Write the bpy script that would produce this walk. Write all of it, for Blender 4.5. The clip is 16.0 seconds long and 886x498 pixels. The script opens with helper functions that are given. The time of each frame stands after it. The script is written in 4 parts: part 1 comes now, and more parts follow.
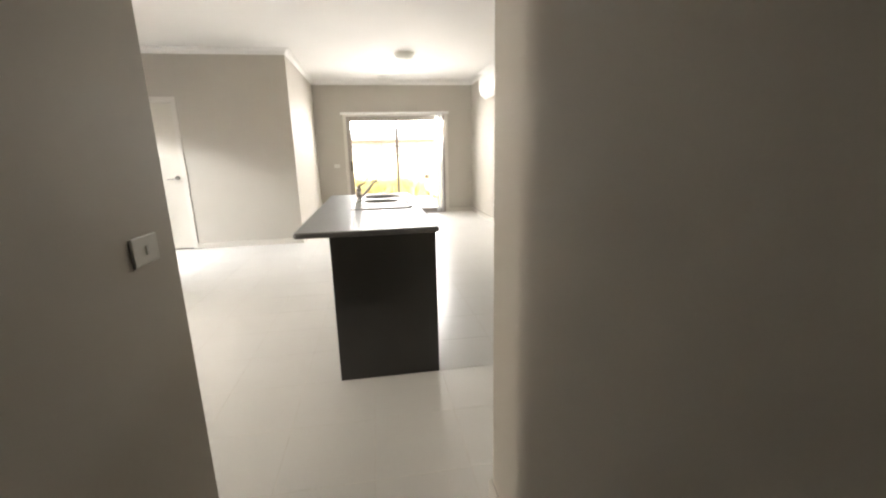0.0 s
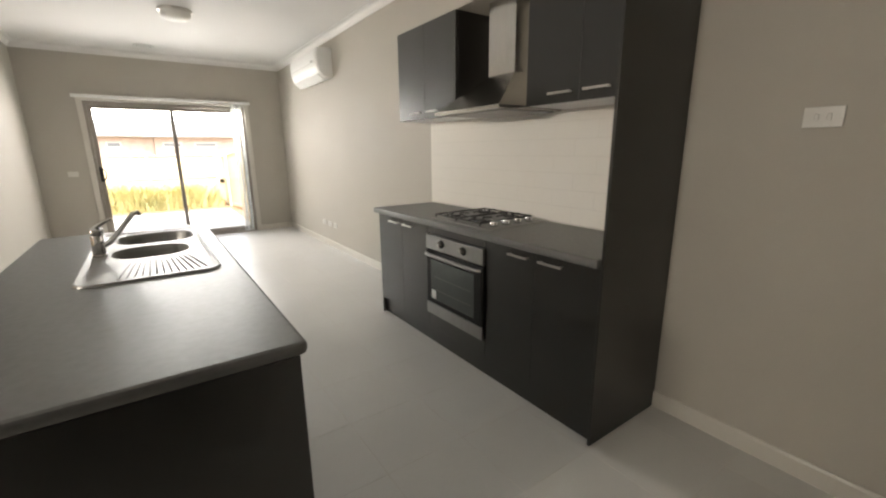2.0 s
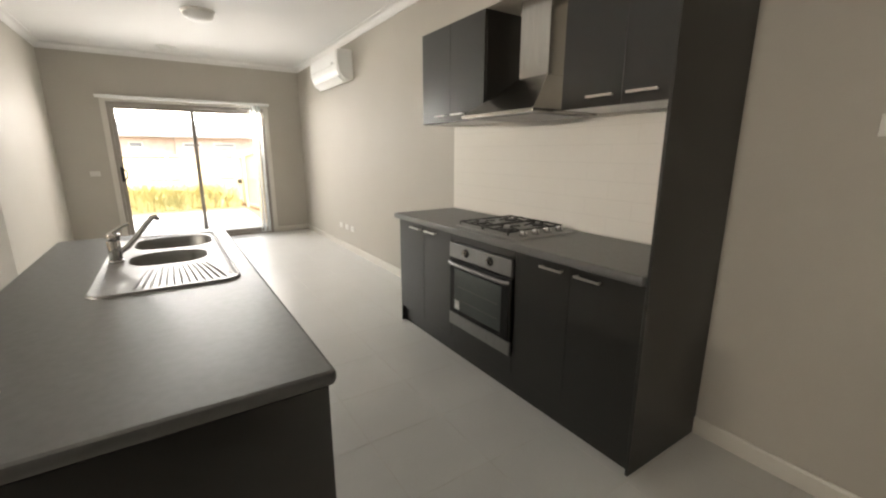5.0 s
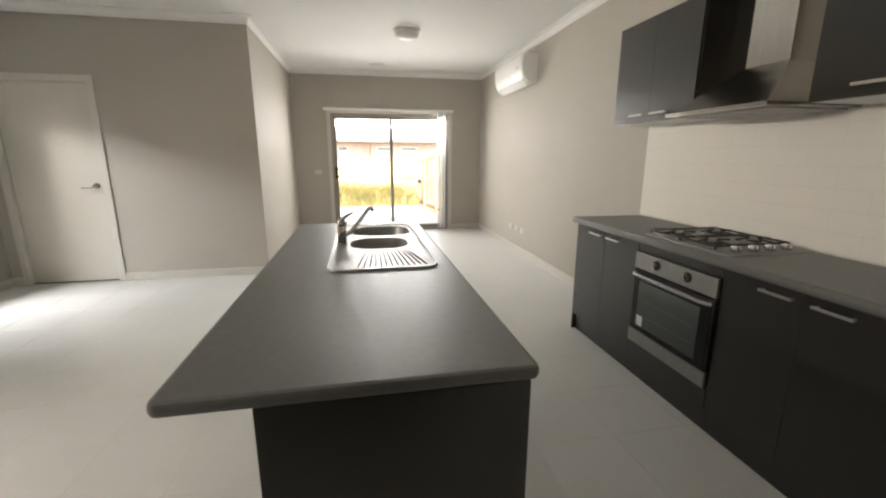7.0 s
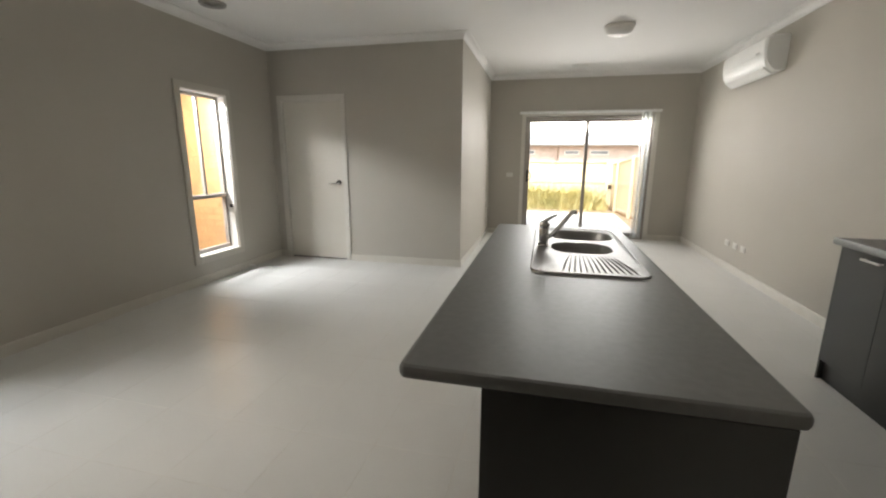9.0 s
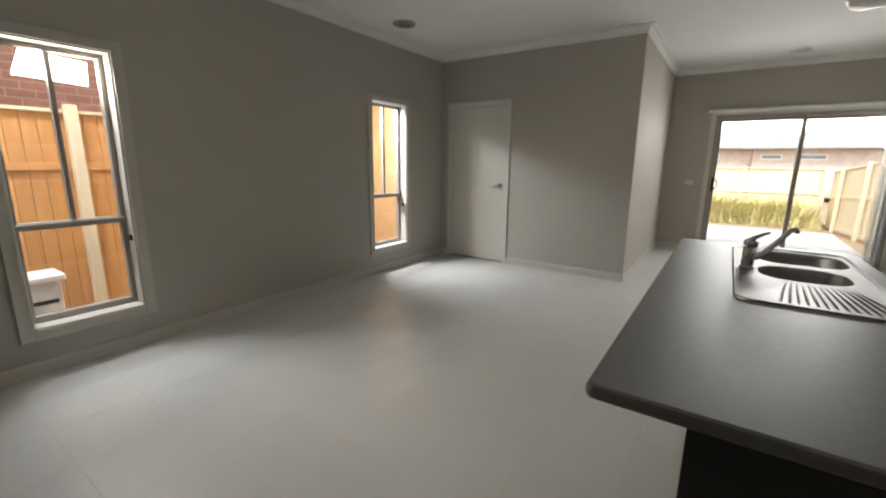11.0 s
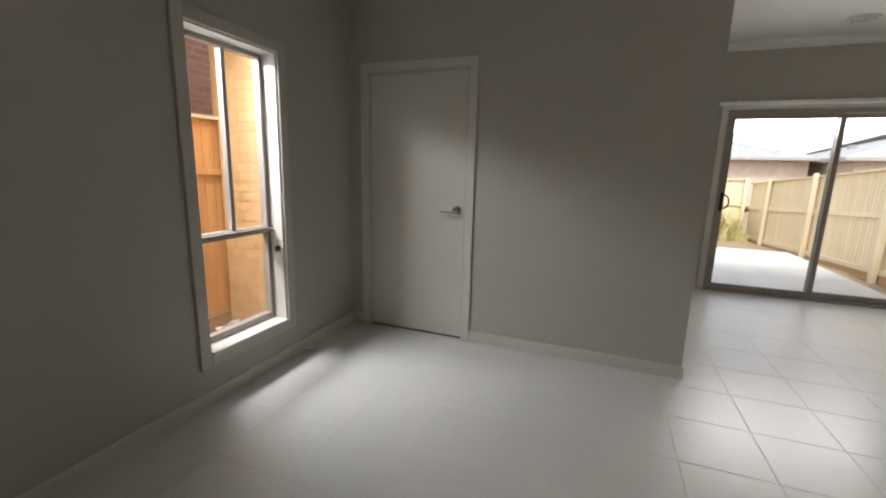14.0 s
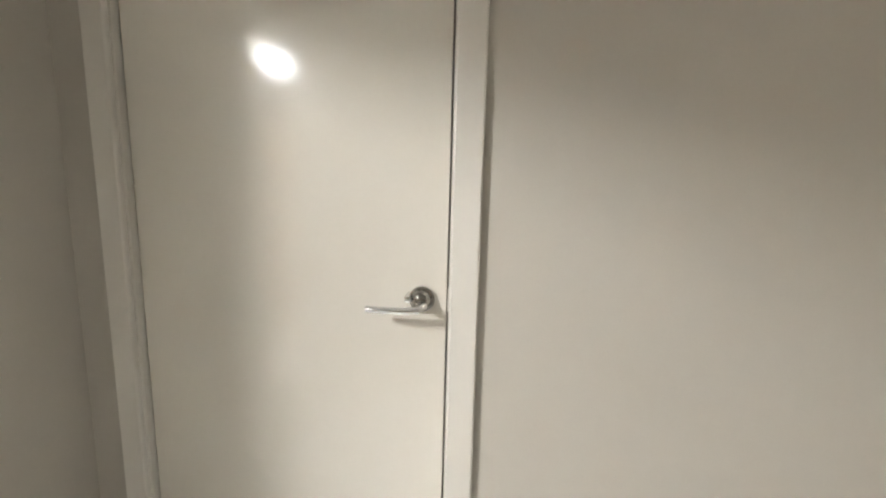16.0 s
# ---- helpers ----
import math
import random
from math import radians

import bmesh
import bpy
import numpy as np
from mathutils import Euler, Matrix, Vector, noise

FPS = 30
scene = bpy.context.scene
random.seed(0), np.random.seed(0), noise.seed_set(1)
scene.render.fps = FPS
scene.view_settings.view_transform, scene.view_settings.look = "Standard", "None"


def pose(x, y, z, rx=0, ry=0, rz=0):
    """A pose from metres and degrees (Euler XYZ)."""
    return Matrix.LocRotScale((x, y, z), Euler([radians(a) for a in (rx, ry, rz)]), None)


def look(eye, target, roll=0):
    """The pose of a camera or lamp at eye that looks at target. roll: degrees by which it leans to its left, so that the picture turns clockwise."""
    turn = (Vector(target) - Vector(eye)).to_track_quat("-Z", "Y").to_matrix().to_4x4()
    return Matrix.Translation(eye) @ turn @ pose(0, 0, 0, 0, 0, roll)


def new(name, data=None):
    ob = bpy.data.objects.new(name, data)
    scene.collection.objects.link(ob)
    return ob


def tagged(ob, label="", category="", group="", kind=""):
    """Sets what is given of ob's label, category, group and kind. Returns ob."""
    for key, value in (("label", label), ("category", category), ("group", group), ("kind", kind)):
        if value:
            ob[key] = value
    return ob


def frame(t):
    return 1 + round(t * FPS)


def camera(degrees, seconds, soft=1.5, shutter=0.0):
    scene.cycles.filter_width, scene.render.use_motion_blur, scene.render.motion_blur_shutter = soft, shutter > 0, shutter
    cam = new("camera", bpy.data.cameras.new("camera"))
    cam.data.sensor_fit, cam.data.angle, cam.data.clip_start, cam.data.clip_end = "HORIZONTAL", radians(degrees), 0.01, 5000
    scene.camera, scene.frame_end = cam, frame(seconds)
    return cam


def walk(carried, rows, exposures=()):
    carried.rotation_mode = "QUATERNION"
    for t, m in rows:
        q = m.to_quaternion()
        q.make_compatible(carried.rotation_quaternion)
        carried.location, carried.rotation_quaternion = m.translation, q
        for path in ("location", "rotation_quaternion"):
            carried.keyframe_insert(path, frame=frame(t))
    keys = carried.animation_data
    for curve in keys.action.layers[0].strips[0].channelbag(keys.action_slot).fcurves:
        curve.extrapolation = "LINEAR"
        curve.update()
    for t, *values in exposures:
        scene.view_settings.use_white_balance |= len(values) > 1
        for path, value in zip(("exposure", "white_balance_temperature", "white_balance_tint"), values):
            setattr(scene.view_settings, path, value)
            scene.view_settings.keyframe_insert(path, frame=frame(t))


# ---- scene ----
cam = camera(93.9, 16.0, soft=2.2)
PATH = [
    (0, (0.072, 0.748, 1.31), (0.376, 2.672, 0.853), -1.4),
    (0.5, (0.1, 1.197, 1.334), (0.343, 3.14, 0.926), 0.2),
    (1, (0.091, 1.591, 1.336), (0.573, 3.485, 0.911), -0.6),
    (1.5, (0.137, 1.905, 1.331), (0.914, 3.699, 0.909), 0.8),
    (2, (0.15, 2.076, 1.353), (1.266, 3.669, 0.886), -0.6),
    (2.5, (0.159, 2.133, 1.36), (1.463, 3.58, 0.907), -0.9),
    (3, (0.191, 2.143, 1.362), (1.568, 3.519, 0.906), -0.7),
    (3.2, (0.198, 2.151, 1.364), (1.582, 3.52, 0.907), -0.5),
    (5.5, (0.135, 2.224, 1.365), (1.044, 3.947, 0.91), 0.1),
    (6, (0.11, 2.229, 1.364), (0.853, 4.029, 0.91), 0.1),
    (6.5, (0.07, 2.246, 1.358), (0.634, 4.113, 0.911), 0.1),
    (7, (0.037, 2.248, 1.357), (0.409, 4.163, 0.916), 0.1),
    (7.5, (0.011, 2.257, 1.349), (0.181, 4.202, 0.914), 0.1),
    (8, (-0.018, 2.258, 1.353), (-0.054, 4.21, 0.918), -0.0),
    (8.5, (-0.047, 2.251, 1.354), (-0.294, 4.188, 0.92), 0.1),
    (9, (-0.088, 2.234, 1.349), (-0.545, 4.133, 0.922), 0.3),
    (9.5, (-0.125, 2.217, 1.352), (-0.789, 4.055, 0.928), 0.3),
    (10, (-0.151, 2.203, 1.352), (-1.013, 3.957, 0.927), 0.1),
    (10.2, (-0.157, 2.191, 1.351), (-1.098, 3.903, 0.924), 0.3),
    (12.3, (-0.59, 2.585, 1.342), (-1.737, 4.173, 0.936), 0.8),
    (12.5, (-0.729, 2.732, 1.317), (-1.797, 4.373, 0.91), 1.0),
    (13, (-1.062, 3.205, 1.315), (-2.046, 4.895, 0.894), 0.9),
    (13.5, (-1.35, 3.719, 1.321), (-2.048, 5.542, 0.885), -1.1),
    (14, (-1.665, 4.254, 1.346), (-2.363, 6.09, 0.965), 1.5),
    (14.5, (-1.947, 4.755, 1.37), (-2.54, 6.627, 0.992), -0.8),
    (15, (-2.191, 5.285, 1.367), (-2.643, 7.2, 1.007), 0.6),
    (15.5, (-2.343, 5.877, 1.327), (-2.713, 7.809, 0.968), -0.9),
    (16, (-2.514, 6.318, 1.302), (-2.798, 8.275, 1.004), 1.4),
]
walk(cam, [(t, look(eye, target, roll)) for t, eye, target, roll in PATH],
     exposures=[(0.0, 1.90, 6560, 10), (0.5, 1.39, 6460, 9), (1.0, 0.95, 6460, 8), (1.5, 1.17, 6510, 9), (2.5, 1.20, 6510, 9), (3.0, 1.13, 6560, 9), (5.5, 1.27, 6610, 9),
                (6.0, 1.28, 6560, 9), (7.0, 1.05, 6510, 9), (8.0, 0.87, 6510, 9), (9.0, 0.70, 6410, 8), (10.0, 0.44, 6410, 8), (12.5, 0.22, 6260, 9), (13.0, 0.39, 6410, 10),
                (13.5, 0.10, 6310, 10), (14.0, -0.17, 6410, 10), (14.5, -0.25, 6260, 10), (15.0, -0.35, 6410, 10), (15.5, 0.98, 6660, 10), (16.0, 1.21, 6660, 9)])

# ---- world and sun ----
SUN_EL, SUN_AZ = 55.0, 182.0          # degrees; azimuth of the sun, clockwise from +y
world = bpy.data.worlds.new("overcast_sky")
world.use_nodes = True
scene.world = world
wn = world.node_tree.nodes
sky = wn.new("ShaderNodeTexSky")
sky.sky_type, sky.sun_disc = "NISHITA", False
sky.sun_elevation, sky.sun_rotation = radians(SUN_EL), radians(SUN_AZ)
sky.dust_density, sky.air_density = 2.0, 1.0
wn["Background"].inputs["Strength"].default_value = 0.45
cloud = wn.new("ShaderNodeHueSaturation")      # thin cloud takes the blue out of the sky
cloud.inputs["Saturation"].default_value = 0.3
world.node_tree.links.new(sky.outputs[0], cloud.inputs["Color"])
world.node_tree.links.new(cloud.outputs[0], wn["Background"].inputs["Color"])

sun_data = bpy.data.lights.new("sun", "SUN")
sun_data.energy, sun_data.angle, sun_data.color = 4.0, radians(14), (1.0, 0.95, 0.87)
sun = new("sun", sun_data)
d = Vector((math.sin(radians(SUN_AZ)) * math.cos(radians(SUN_EL)), math.cos(radians(SUN_AZ)) * math.cos(radians(SUN_EL)), math.sin(radians(SUN_EL))))
sun.matrix_world = look(d * 40, (0, 0, 0))


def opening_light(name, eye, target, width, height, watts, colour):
    """An added area lamp in a glazed opening or outside it, standing in for the light that comes in there."""
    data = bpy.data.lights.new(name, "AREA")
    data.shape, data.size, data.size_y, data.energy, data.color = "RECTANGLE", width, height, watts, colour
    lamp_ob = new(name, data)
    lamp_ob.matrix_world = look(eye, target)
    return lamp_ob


COOL = (0.97, 0.985, 1.0)
opening_light("sliding_door_daylight", (0.58, 10.03, 1.91), (0.95, 5.0, 0.70), 1.9, 0.17, 32, (1.0, 0.96, 0.91)).data.spread = radians(150)
opening_light("window_1_daylight", (-3.80, 3.08, 1.90), (2.2, 5.2, 1.2), 0.52, 0.15, 15, (1.0, 0.90, 0.78)).data.spread = radians(105)
# Added lamps, unseen above the alley outside, in place of skylight through the windows.
opening_light("window_1_alley_fill", (-4.28, 2.95, 2.52), (-3.0, 3.1, 0.9), 0.6, 0.5, 42, COOL)
opening_light("window_2_overhead_fill", (-4.28, 6.0, 2.55), (-3.0, 6.15, 0.9), 0.55, 0.4, 36, COOL)
# Low added strip; the window head cuts its light slantwise on the door wall.
opening_light("window_2_alley_fill", (-4.40, 5.60, 2.25), (-3.40, 5.85, 1.75), 1.25, 0.15, 84, COOL)


# ---- materials ----
def mat(name, col, rough=0.5, metal=0.0, var=0.06, scale=3.0, bump=0.0, bscale=60.0, rvar=0.05, stretch=(1, 1, 1), spec=0.5, rand=0.0, coat=0.0, tint=None):
    """A principled surface: two scales of colour variation, uneven gloss and a fine relief."""
    m = bpy.data.materials.new(name)
    m.use_nodes = True
    nt, nodes, links = m.node_tree, m.node_tree.nodes, m.node_tree.links
    p = nodes["Principled BSDF"]
    p.inputs["Metallic"].default_value = metal
    p.inputs["Specular IOR Level"].default_value = spec
    p.inputs["Coat Weight"].default_value = coat
    geo = nodes.new("ShaderNodeNewGeometry")
    mp = nodes.new("ShaderNodeMapping")
    mp.inputs["Scale"].default_value = stretch
    links.new(geo.outputs["Position"], mp.inputs["Vector"])

    def noise_at(s, detail):
        n = nodes.new("ShaderNodeTexNoise")
        n.inputs["Scale"].default_value, n.inputs["Detail"].default_value = s, detail
        links.new(mp.outputs[0], n.inputs["Vector"])
        return n

    big, fine = noise_at(scale, 4), noise_at(bscale, 3)
    add = nodes.new("ShaderNodeMath")
    add.operation = "MULTIPLY_ADD"
    links.new(fine.outputs[0], add.inputs[0])
    add.inputs[1].default_value = 0.5
    links.new(big.outputs[0], add.inputs[2])
    last = add
    if rand:
        info = nodes.new("ShaderNodeObjectInfo")
        r = nodes.new("ShaderNodeMath")
        r.operation = "MULTIPLY_ADD"
        links.new(info.outputs["Random"], r.inputs[0])
        r.inputs[1].default_value = rand
        links.new(add.outputs[0], r.inputs[2])
        last = r
    ramp = nodes.new("ShaderNodeMapRange")
    ramp.inputs["From Min"].default_value, ramp.inputs["From Max"].default_value = 0.45, 1.05 + rand
    links.new(last.outputs[0], ramp.inputs["Value"])
    mix = nodes.new("ShaderNodeMix")
    mix.data_type = "RGBA"
    links.new(ramp.outputs[0], mix.inputs["Factor"])
    other = tint or tuple(c * (1 - 2 * var) for c in col)
    mix.inputs["A"].default_value = (*[min(1, c * (1 + var)) for c in col], 1)
    mix.inputs["B"].default_value = (*other, 1)
    links.new(mix.outputs["Result"], p.inputs["Base Color"])
    rr = nodes.new("ShaderNodeMapRange")
    rr.inputs["To Min"].default_value, rr.inputs["To Max"].default_value = max(0.02, rough - rvar), min(1, rough + rvar)
    links.new(big.outputs[0], rr.inputs["Value"])
    links.new(rr.outputs[0], p.inputs["Roughness"])
    if bump:
        b = nodes.new("ShaderNodeBump")
        b.inputs["Strength"].default_value, b.inputs["Distance"].default_value = bump, 0.004
        links.new(fine.outputs[0], b.inputs["Height"])
        links.new(b.outputs[0], p.inputs["Normal"])
    return m


def glass_mat(name, col=(1, 1, 1), rough=0.0):
    m = bpy.data.materials.new(name)
    m.use_nodes = True
    p = m.node_tree.nodes["Principled BSDF"]
    p.inputs["Base Color"].default_value = (*col, 1)
    p.inputs["Roughness"].default_value = rough
    p.inputs["IOR"].default_value = 1.45
    p.inputs["Transmission Weight"].default_value = 1.0
    return m


M_WALL = mat("wall_paint", (0.475, 0.445, 0.392), 0.66, var=0.02, scale=1.2, bump=0.06, bscale=180, spec=0.35)
M_CEIL = mat("ceiling_paint", (0.82, 0.81, 0.79), 0.8, var=0.015, scale=1.0, bump=0.05, bscale=150)
M_TRIM = mat("trim_gloss_paint", (0.65, 0.62, 0.565), 0.33, rvar=0.03, var=0.02, scale=5, bump=0.03, bscale=90)
M_DOOR = mat("door_semi_gloss_paint", (0.67, 0.635, 0.565), 0.125, var=0.015, scale=2, bump=0.01, bscale=120, rvar=0.02)
M_WHITE = mat("white_plastic", (0.82, 0.82, 0.8), 0.5, var=0.01, scale=8)
M_TILE = mat("floor_tile_glaze", (0.65, 0.64, 0.615), 0.315, var=0.022, scale=2.2, bump=0.03, bscale=60, rvar=0.03, rand=0.10)
M_GROUT = mat("grout", (0.68, 0.66, 0.62), 0.9, var=0.1, scale=8, bump=0.2, bscale=200)
M_SLATE = mat("worktop_laminate", (0.108, 0.107, 0.104), 0.42, var=0.08, scale=40, bump=0.02, bscale=420, rvar=0.03, spec=0.95)
M_CAB = mat("cabinet_laminate", (0.0145, 0.0135, 0.0112), 0.33, var=0.08, scale=2.5, bump=0.05, bscale=300, spec=0.75)
M_PLATE = mat("switch_plate_plastic", (0.66, 0.645, 0.60), 0.35, rvar=0.03, var=0.02, scale=20)
M_ARCH = mat("window_trim_cream_paint", (0.55, 0.52, 0.46), 0.38, rvar=0.03, var=0.02, scale=5, bump=0.03, bscale=90)
M_STEEL = mat("brushed_stainless", (0.31, 0.306, 0.297), 0.47, metal=1.0, rvar=0.03, var=0.05, scale=6, bump=0.03, bscale=300, stretch=(1, 8, 1))
M_HOOD = mat("satin_hood_steel", (0.62, 0.60, 0.57), 0.22, metal=1.0, rvar=0.02, var=0.05, scale=6, bump=0.01, bscale=300, stretch=(1, 8, 1))
M_CHROME = mat("polished_chrome", (0.72, 0.72, 0.72), 0.09, metal=1.0, var=0.02, rvar=0.02)
# Darker than M_CHROME: the door rose's dark reflections are put into the colour.
M_KNOB = mat("dark_chrome", (0.34, 0.33, 0.31), 0.16, metal=1.0, var=0.03, rvar=0.03)
M_HANDLE = mat("satin_nickel", (0.70, 0.68, 0.64), 0.33, metal=1.0, rvar=0.03, var=0.03)
M_BLACK = mat("black_enamel", (0.012, 0.012, 0.012), 0.35, var=0.05)
M_IRON = mat("cast_iron", (0.03, 0.028, 0.026), 0.5, var=0.1, bump=0.3, bscale=400)
M_OVENGLASS = mat("dark_oven_glass", (0.006, 0.006, 0.006), 0.22, var=0.05, rvar=0.02, spec=0.3)
M_OVENWIN = mat("oven_window_glass", (0.050, 0.064, 0.062), 0.06, var=0.1, scale=4, rvar=0.02, spec=0.8)
M_GROUT_PALE = mat("pale_grout", (0.70, 0.67, 0.61), 0.8, var=0.04, scale=20)
M_SPLASH = mat("glazed_wall_tile", (0.86, 0.83, 0.77), 0.18, var=0.015, scale=1.5, rvar=0.04)
M_ALU = mat("bronze_aluminium", (0.35, 0.315, 0.28), 0.42, metal=0.25, var=0.06, scale=10)
M_GLASS = glass_mat("clear_glass")
M_GREYVENT = mat("grey_vent_plastic", (0.34, 0.33, 0.31), 0.4, var=0.03, rvar=0.03)
M_DIFF = mat("opal_lamp_glass", (0.75, 0.74, 0.71), 0.34, var=0.02)
M_BLIND = mat("blind_fabric", (0.78, 0.79, 0.785), 0.7, var=0.04, scale=20, bump=0.1, bscale=300)
bt = M_BLIND.node_tree
tr = bt.nodes.new("ShaderNodeBsdfTranslucent")
tr.inputs["Color"].default_value = (0.93, 0.94, 0.93, 1)
mx = bt.nodes.new("ShaderNodeMixShader")
mx.inputs[0].default_value = 0.48
bt.links.new(bt.nodes["Principled BSDF"].outputs[0], mx.inputs[1])
bt.links.new(tr.outputs[0], mx.inputs[2])
bt.links.new(mx.outputs[0], bt.nodes["Material Output"].inputs["Surface"])
M_CONC = mat("patio_concrete", (0.64, 0.62, 0.58), 0.85, var=0.1, scale=1.6, bump=0.3, bscale=90)
M_DIRT = mat("bare_sandy_ground", (0.32, 0.235, 0.145), 0.95, var=0.18, scale=2.5, bump=0.5, bscale=60)
M_PINE = mat("new_pine_paling", (0.78, 0.65, 0.42), 0.75, var=0.11, scale=3, bump=0.25, bscale=40, stretch=(6, 6, 0.5), rand=0.35)
M_POST = mat("fence_post_timber", (0.74, 0.63, 0.44), 0.8, var=0.10, scale=3, bump=0.25, bscale=40, stretch=(6, 6, 0.5), rand=0.2)
M_PLINTH = mat("treated_plinth_board", (0.47, 0.28, 0.12), 0.8, var=0.15, scale=3, bump=0.25, bscale=40, stretch=(6, 0.5, 6))
M_ALLEY = mat("orange_pine_paling", (0.62, 0.31, 0.11), 0.75, var=0.14, scale=3, bump=0.25, bscale=40, stretch=(6, 6, 0.5), rand=0.3)
M_BRICK = mat("red_brick", (0.42, 0.21, 0.16), 0.85, var=0.15, scale=14, bump=0.4, bscale=120, rand=0.5)
M_CREAM = mat("cream_brick", (0.55, 0.345, 0.155), 0.8, var=0.1, scale=10, bump=0.35, bscale=120, rand=0.25)
M_CREAMJOINT = mat("cream_mortar", (0.50, 0.315, 0.145), 0.9, var=0.06, scale=20, bump=0.3, bscale=200)
M_SKIRT = mat("skirting_paint", (0.62, 0.59, 0.53), 0.35, var=0.02, scale=5, bump=0.03, bscale=90)
M_MORTAR = mat("mortar", (0.58, 0.47, 0.33), 0.9, var=0.08, scale=20, bump=0.3, bscale=200)
M_ROOF = mat("grey_roof_tiles", (0.36, 0.366, 0.37), 0.7, var=0.12, scale=2, bump=0.3, bscale=12)
M_WEED = mat("dry_grass_blades", (0.60, 0.51, 0.24), 0.7, var=0.2, scale=2.2, tint=(0.40, 0.40, 0.18))
M_PANE = mat("far_window_glass", (0.22, 0.23, 0.24), 0.15, var=0.05, rvar=0.03)
M_FAR = mat("far_brick_wall", (0.55, 0.44, 0.37), 0.85, var=0.12, scale=3, bump=0.2, bscale=20)


# ---- mesh helpers ----
ROOT = {}


def thing(name, loc, label="", category="", group="", kind=""):
    ob = new(name)
    ob.empty_display_size = 0.1
    ob.location = loc
    ROOT[ob.name] = Vector(loc)
    return tagged(ob, label, category, group, kind)


def part(name, bm, material, parent=None, label="", smooth=False):
    """Links a bmesh, given in world metres, as one mesh under a thing or a part."""
    origin = ROOT[parent.name] if parent else Vector((0, 0, 0))
    bmesh.ops.recalc_face_normals(bm, faces=bm.faces)
    bmesh.ops.translate(bm, verts=bm.verts, vec=-origin)
    me = bpy.data.meshes.new(name)
    bm.to_mesh(me)
    bm.free()
    me.materials.append(material)
    if smooth:
        me.shade_smooth()
        me.set_sharp_from_angle(angle=radians(38))
    ob = new(name, me)
    if parent:
        ob.parent = parent
        ROOT[ob.name] = origin
    if label:
        ob["label"] = label
    return ob


def solid(name, bm, material, label, category="", kind="", group="", smooth=False):
    return tagged(part(name, bm, material, None, "", smooth), label, category, group, kind)


def box(x0, x1, y0, y1, z0, z1, bevel=0.0, seg=2, bm=None):
    bm2 = bmesh.new()
    vs = [bm2.verts.new((x, y, z)) for x in (x0, x1) for y in (y0, y1) for z in (z0, z1)]
    for f in ((0, 1, 3, 2), (4, 6, 7, 5), (0, 4, 5, 1), (2, 3, 7, 6), (0, 2, 6, 4), (1, 5, 7, 3)):
        bm2.faces.new([vs[i] for i in f])
    if bevel:
        bmesh.ops.bevel(bm2, geom=list(bm2.edges), offset=bevel, segments=seg, affect="EDGES", profile=0.5)
    return merge(bm, bm2) if bm is not None else bm2


def merge(bm, other, m=None):
    if m is not None:
        bmesh.ops.transform(other, matrix=m, verts=other.verts)
    tmp = bpy.data.meshes.new("tmp")
    other.to_mesh(tmp)
    other.free()
    bm.from_mesh(tmp)
    bpy.data.meshes.remove(tmp)
    return bm


def cyl(c, axis, r, length, seg=24, r2=None, bevel=0.0, bm=None):
    """A cylinder or cone from c along axis."""
    b = bmesh.new()
    bmesh.ops.create_cone(b, cap_ends=True, segments=seg, radius1=r, radius2=r if r2 is None else r2, depth=length)
    if bevel:
        rims = [e for e in b.edges if abs(e.verts[0].co.z - e.verts[1].co.z) < 1e-6]
        bmesh.ops.bevel(b, geom=rims, offset=bevel, segments=2, affect="EDGES", profile=0.5)
    a = Vector(axis).normalized()
    m = Matrix.Translation(Vector(c) + a * length / 2) @ a.to_track_quat("Z", "Y").to_matrix().to_4x4()
    bmesh.ops.transform(b, matrix=m, verts=b.verts)
    return merge(bm, b) if bm is not None else b


def tube(points, r, seg=10, bm=None, taper=1.0):
    """A round bar along points."""
    b = bmesh.new()
    pts = [Vector(p) for p in points]
    rings = []
    n = len(pts)
    for i, p in enumerate(pts):
        t = (pts[min(i + 1, n - 1)] - pts[max(i - 1, 0)]).normalized()
        side = t.cross(Vector((0.13, 0.21, 0.97))).normalized()
        up = t.cross(side)
        rad = r * (1 + (taper - 1) * i / max(1, n - 1))
        rings.append([b.verts.new(p + rad * (math.cos(2 * math.pi * k / seg) * side + math.sin(2 * math.pi * k / seg) * up)) for k in range(seg)])
    for a, c in zip(rings, rings[1:]):
        for k in range(seg):
            b.faces.new((a[k], a[(k + 1) % seg], c[(k + 1) % seg], c[k]))
    b.faces.new(rings[0][::-1])
    b.faces.new(rings[-1])
    return merge(bm, b) if bm is not None else b


def rounded(x0, x1, y0, y1, r, n=6):
    """The outline of a rectangle with rounded corners, anticlockwise."""
    out = []
    for cx, cy, a0 in ((x1 - r, y1 - r, 0), (x0 + r, y1 - r, 90), (x0 + r, y0 + r, 180), (x1 - r, y0 + r, 270)):
        out += [(cx + r * math.cos(radians(a0 + 90 * i / n)), cy + r * math.sin(radians(a0 + 90 * i / n))) for i in range(n + 1)]
    return out


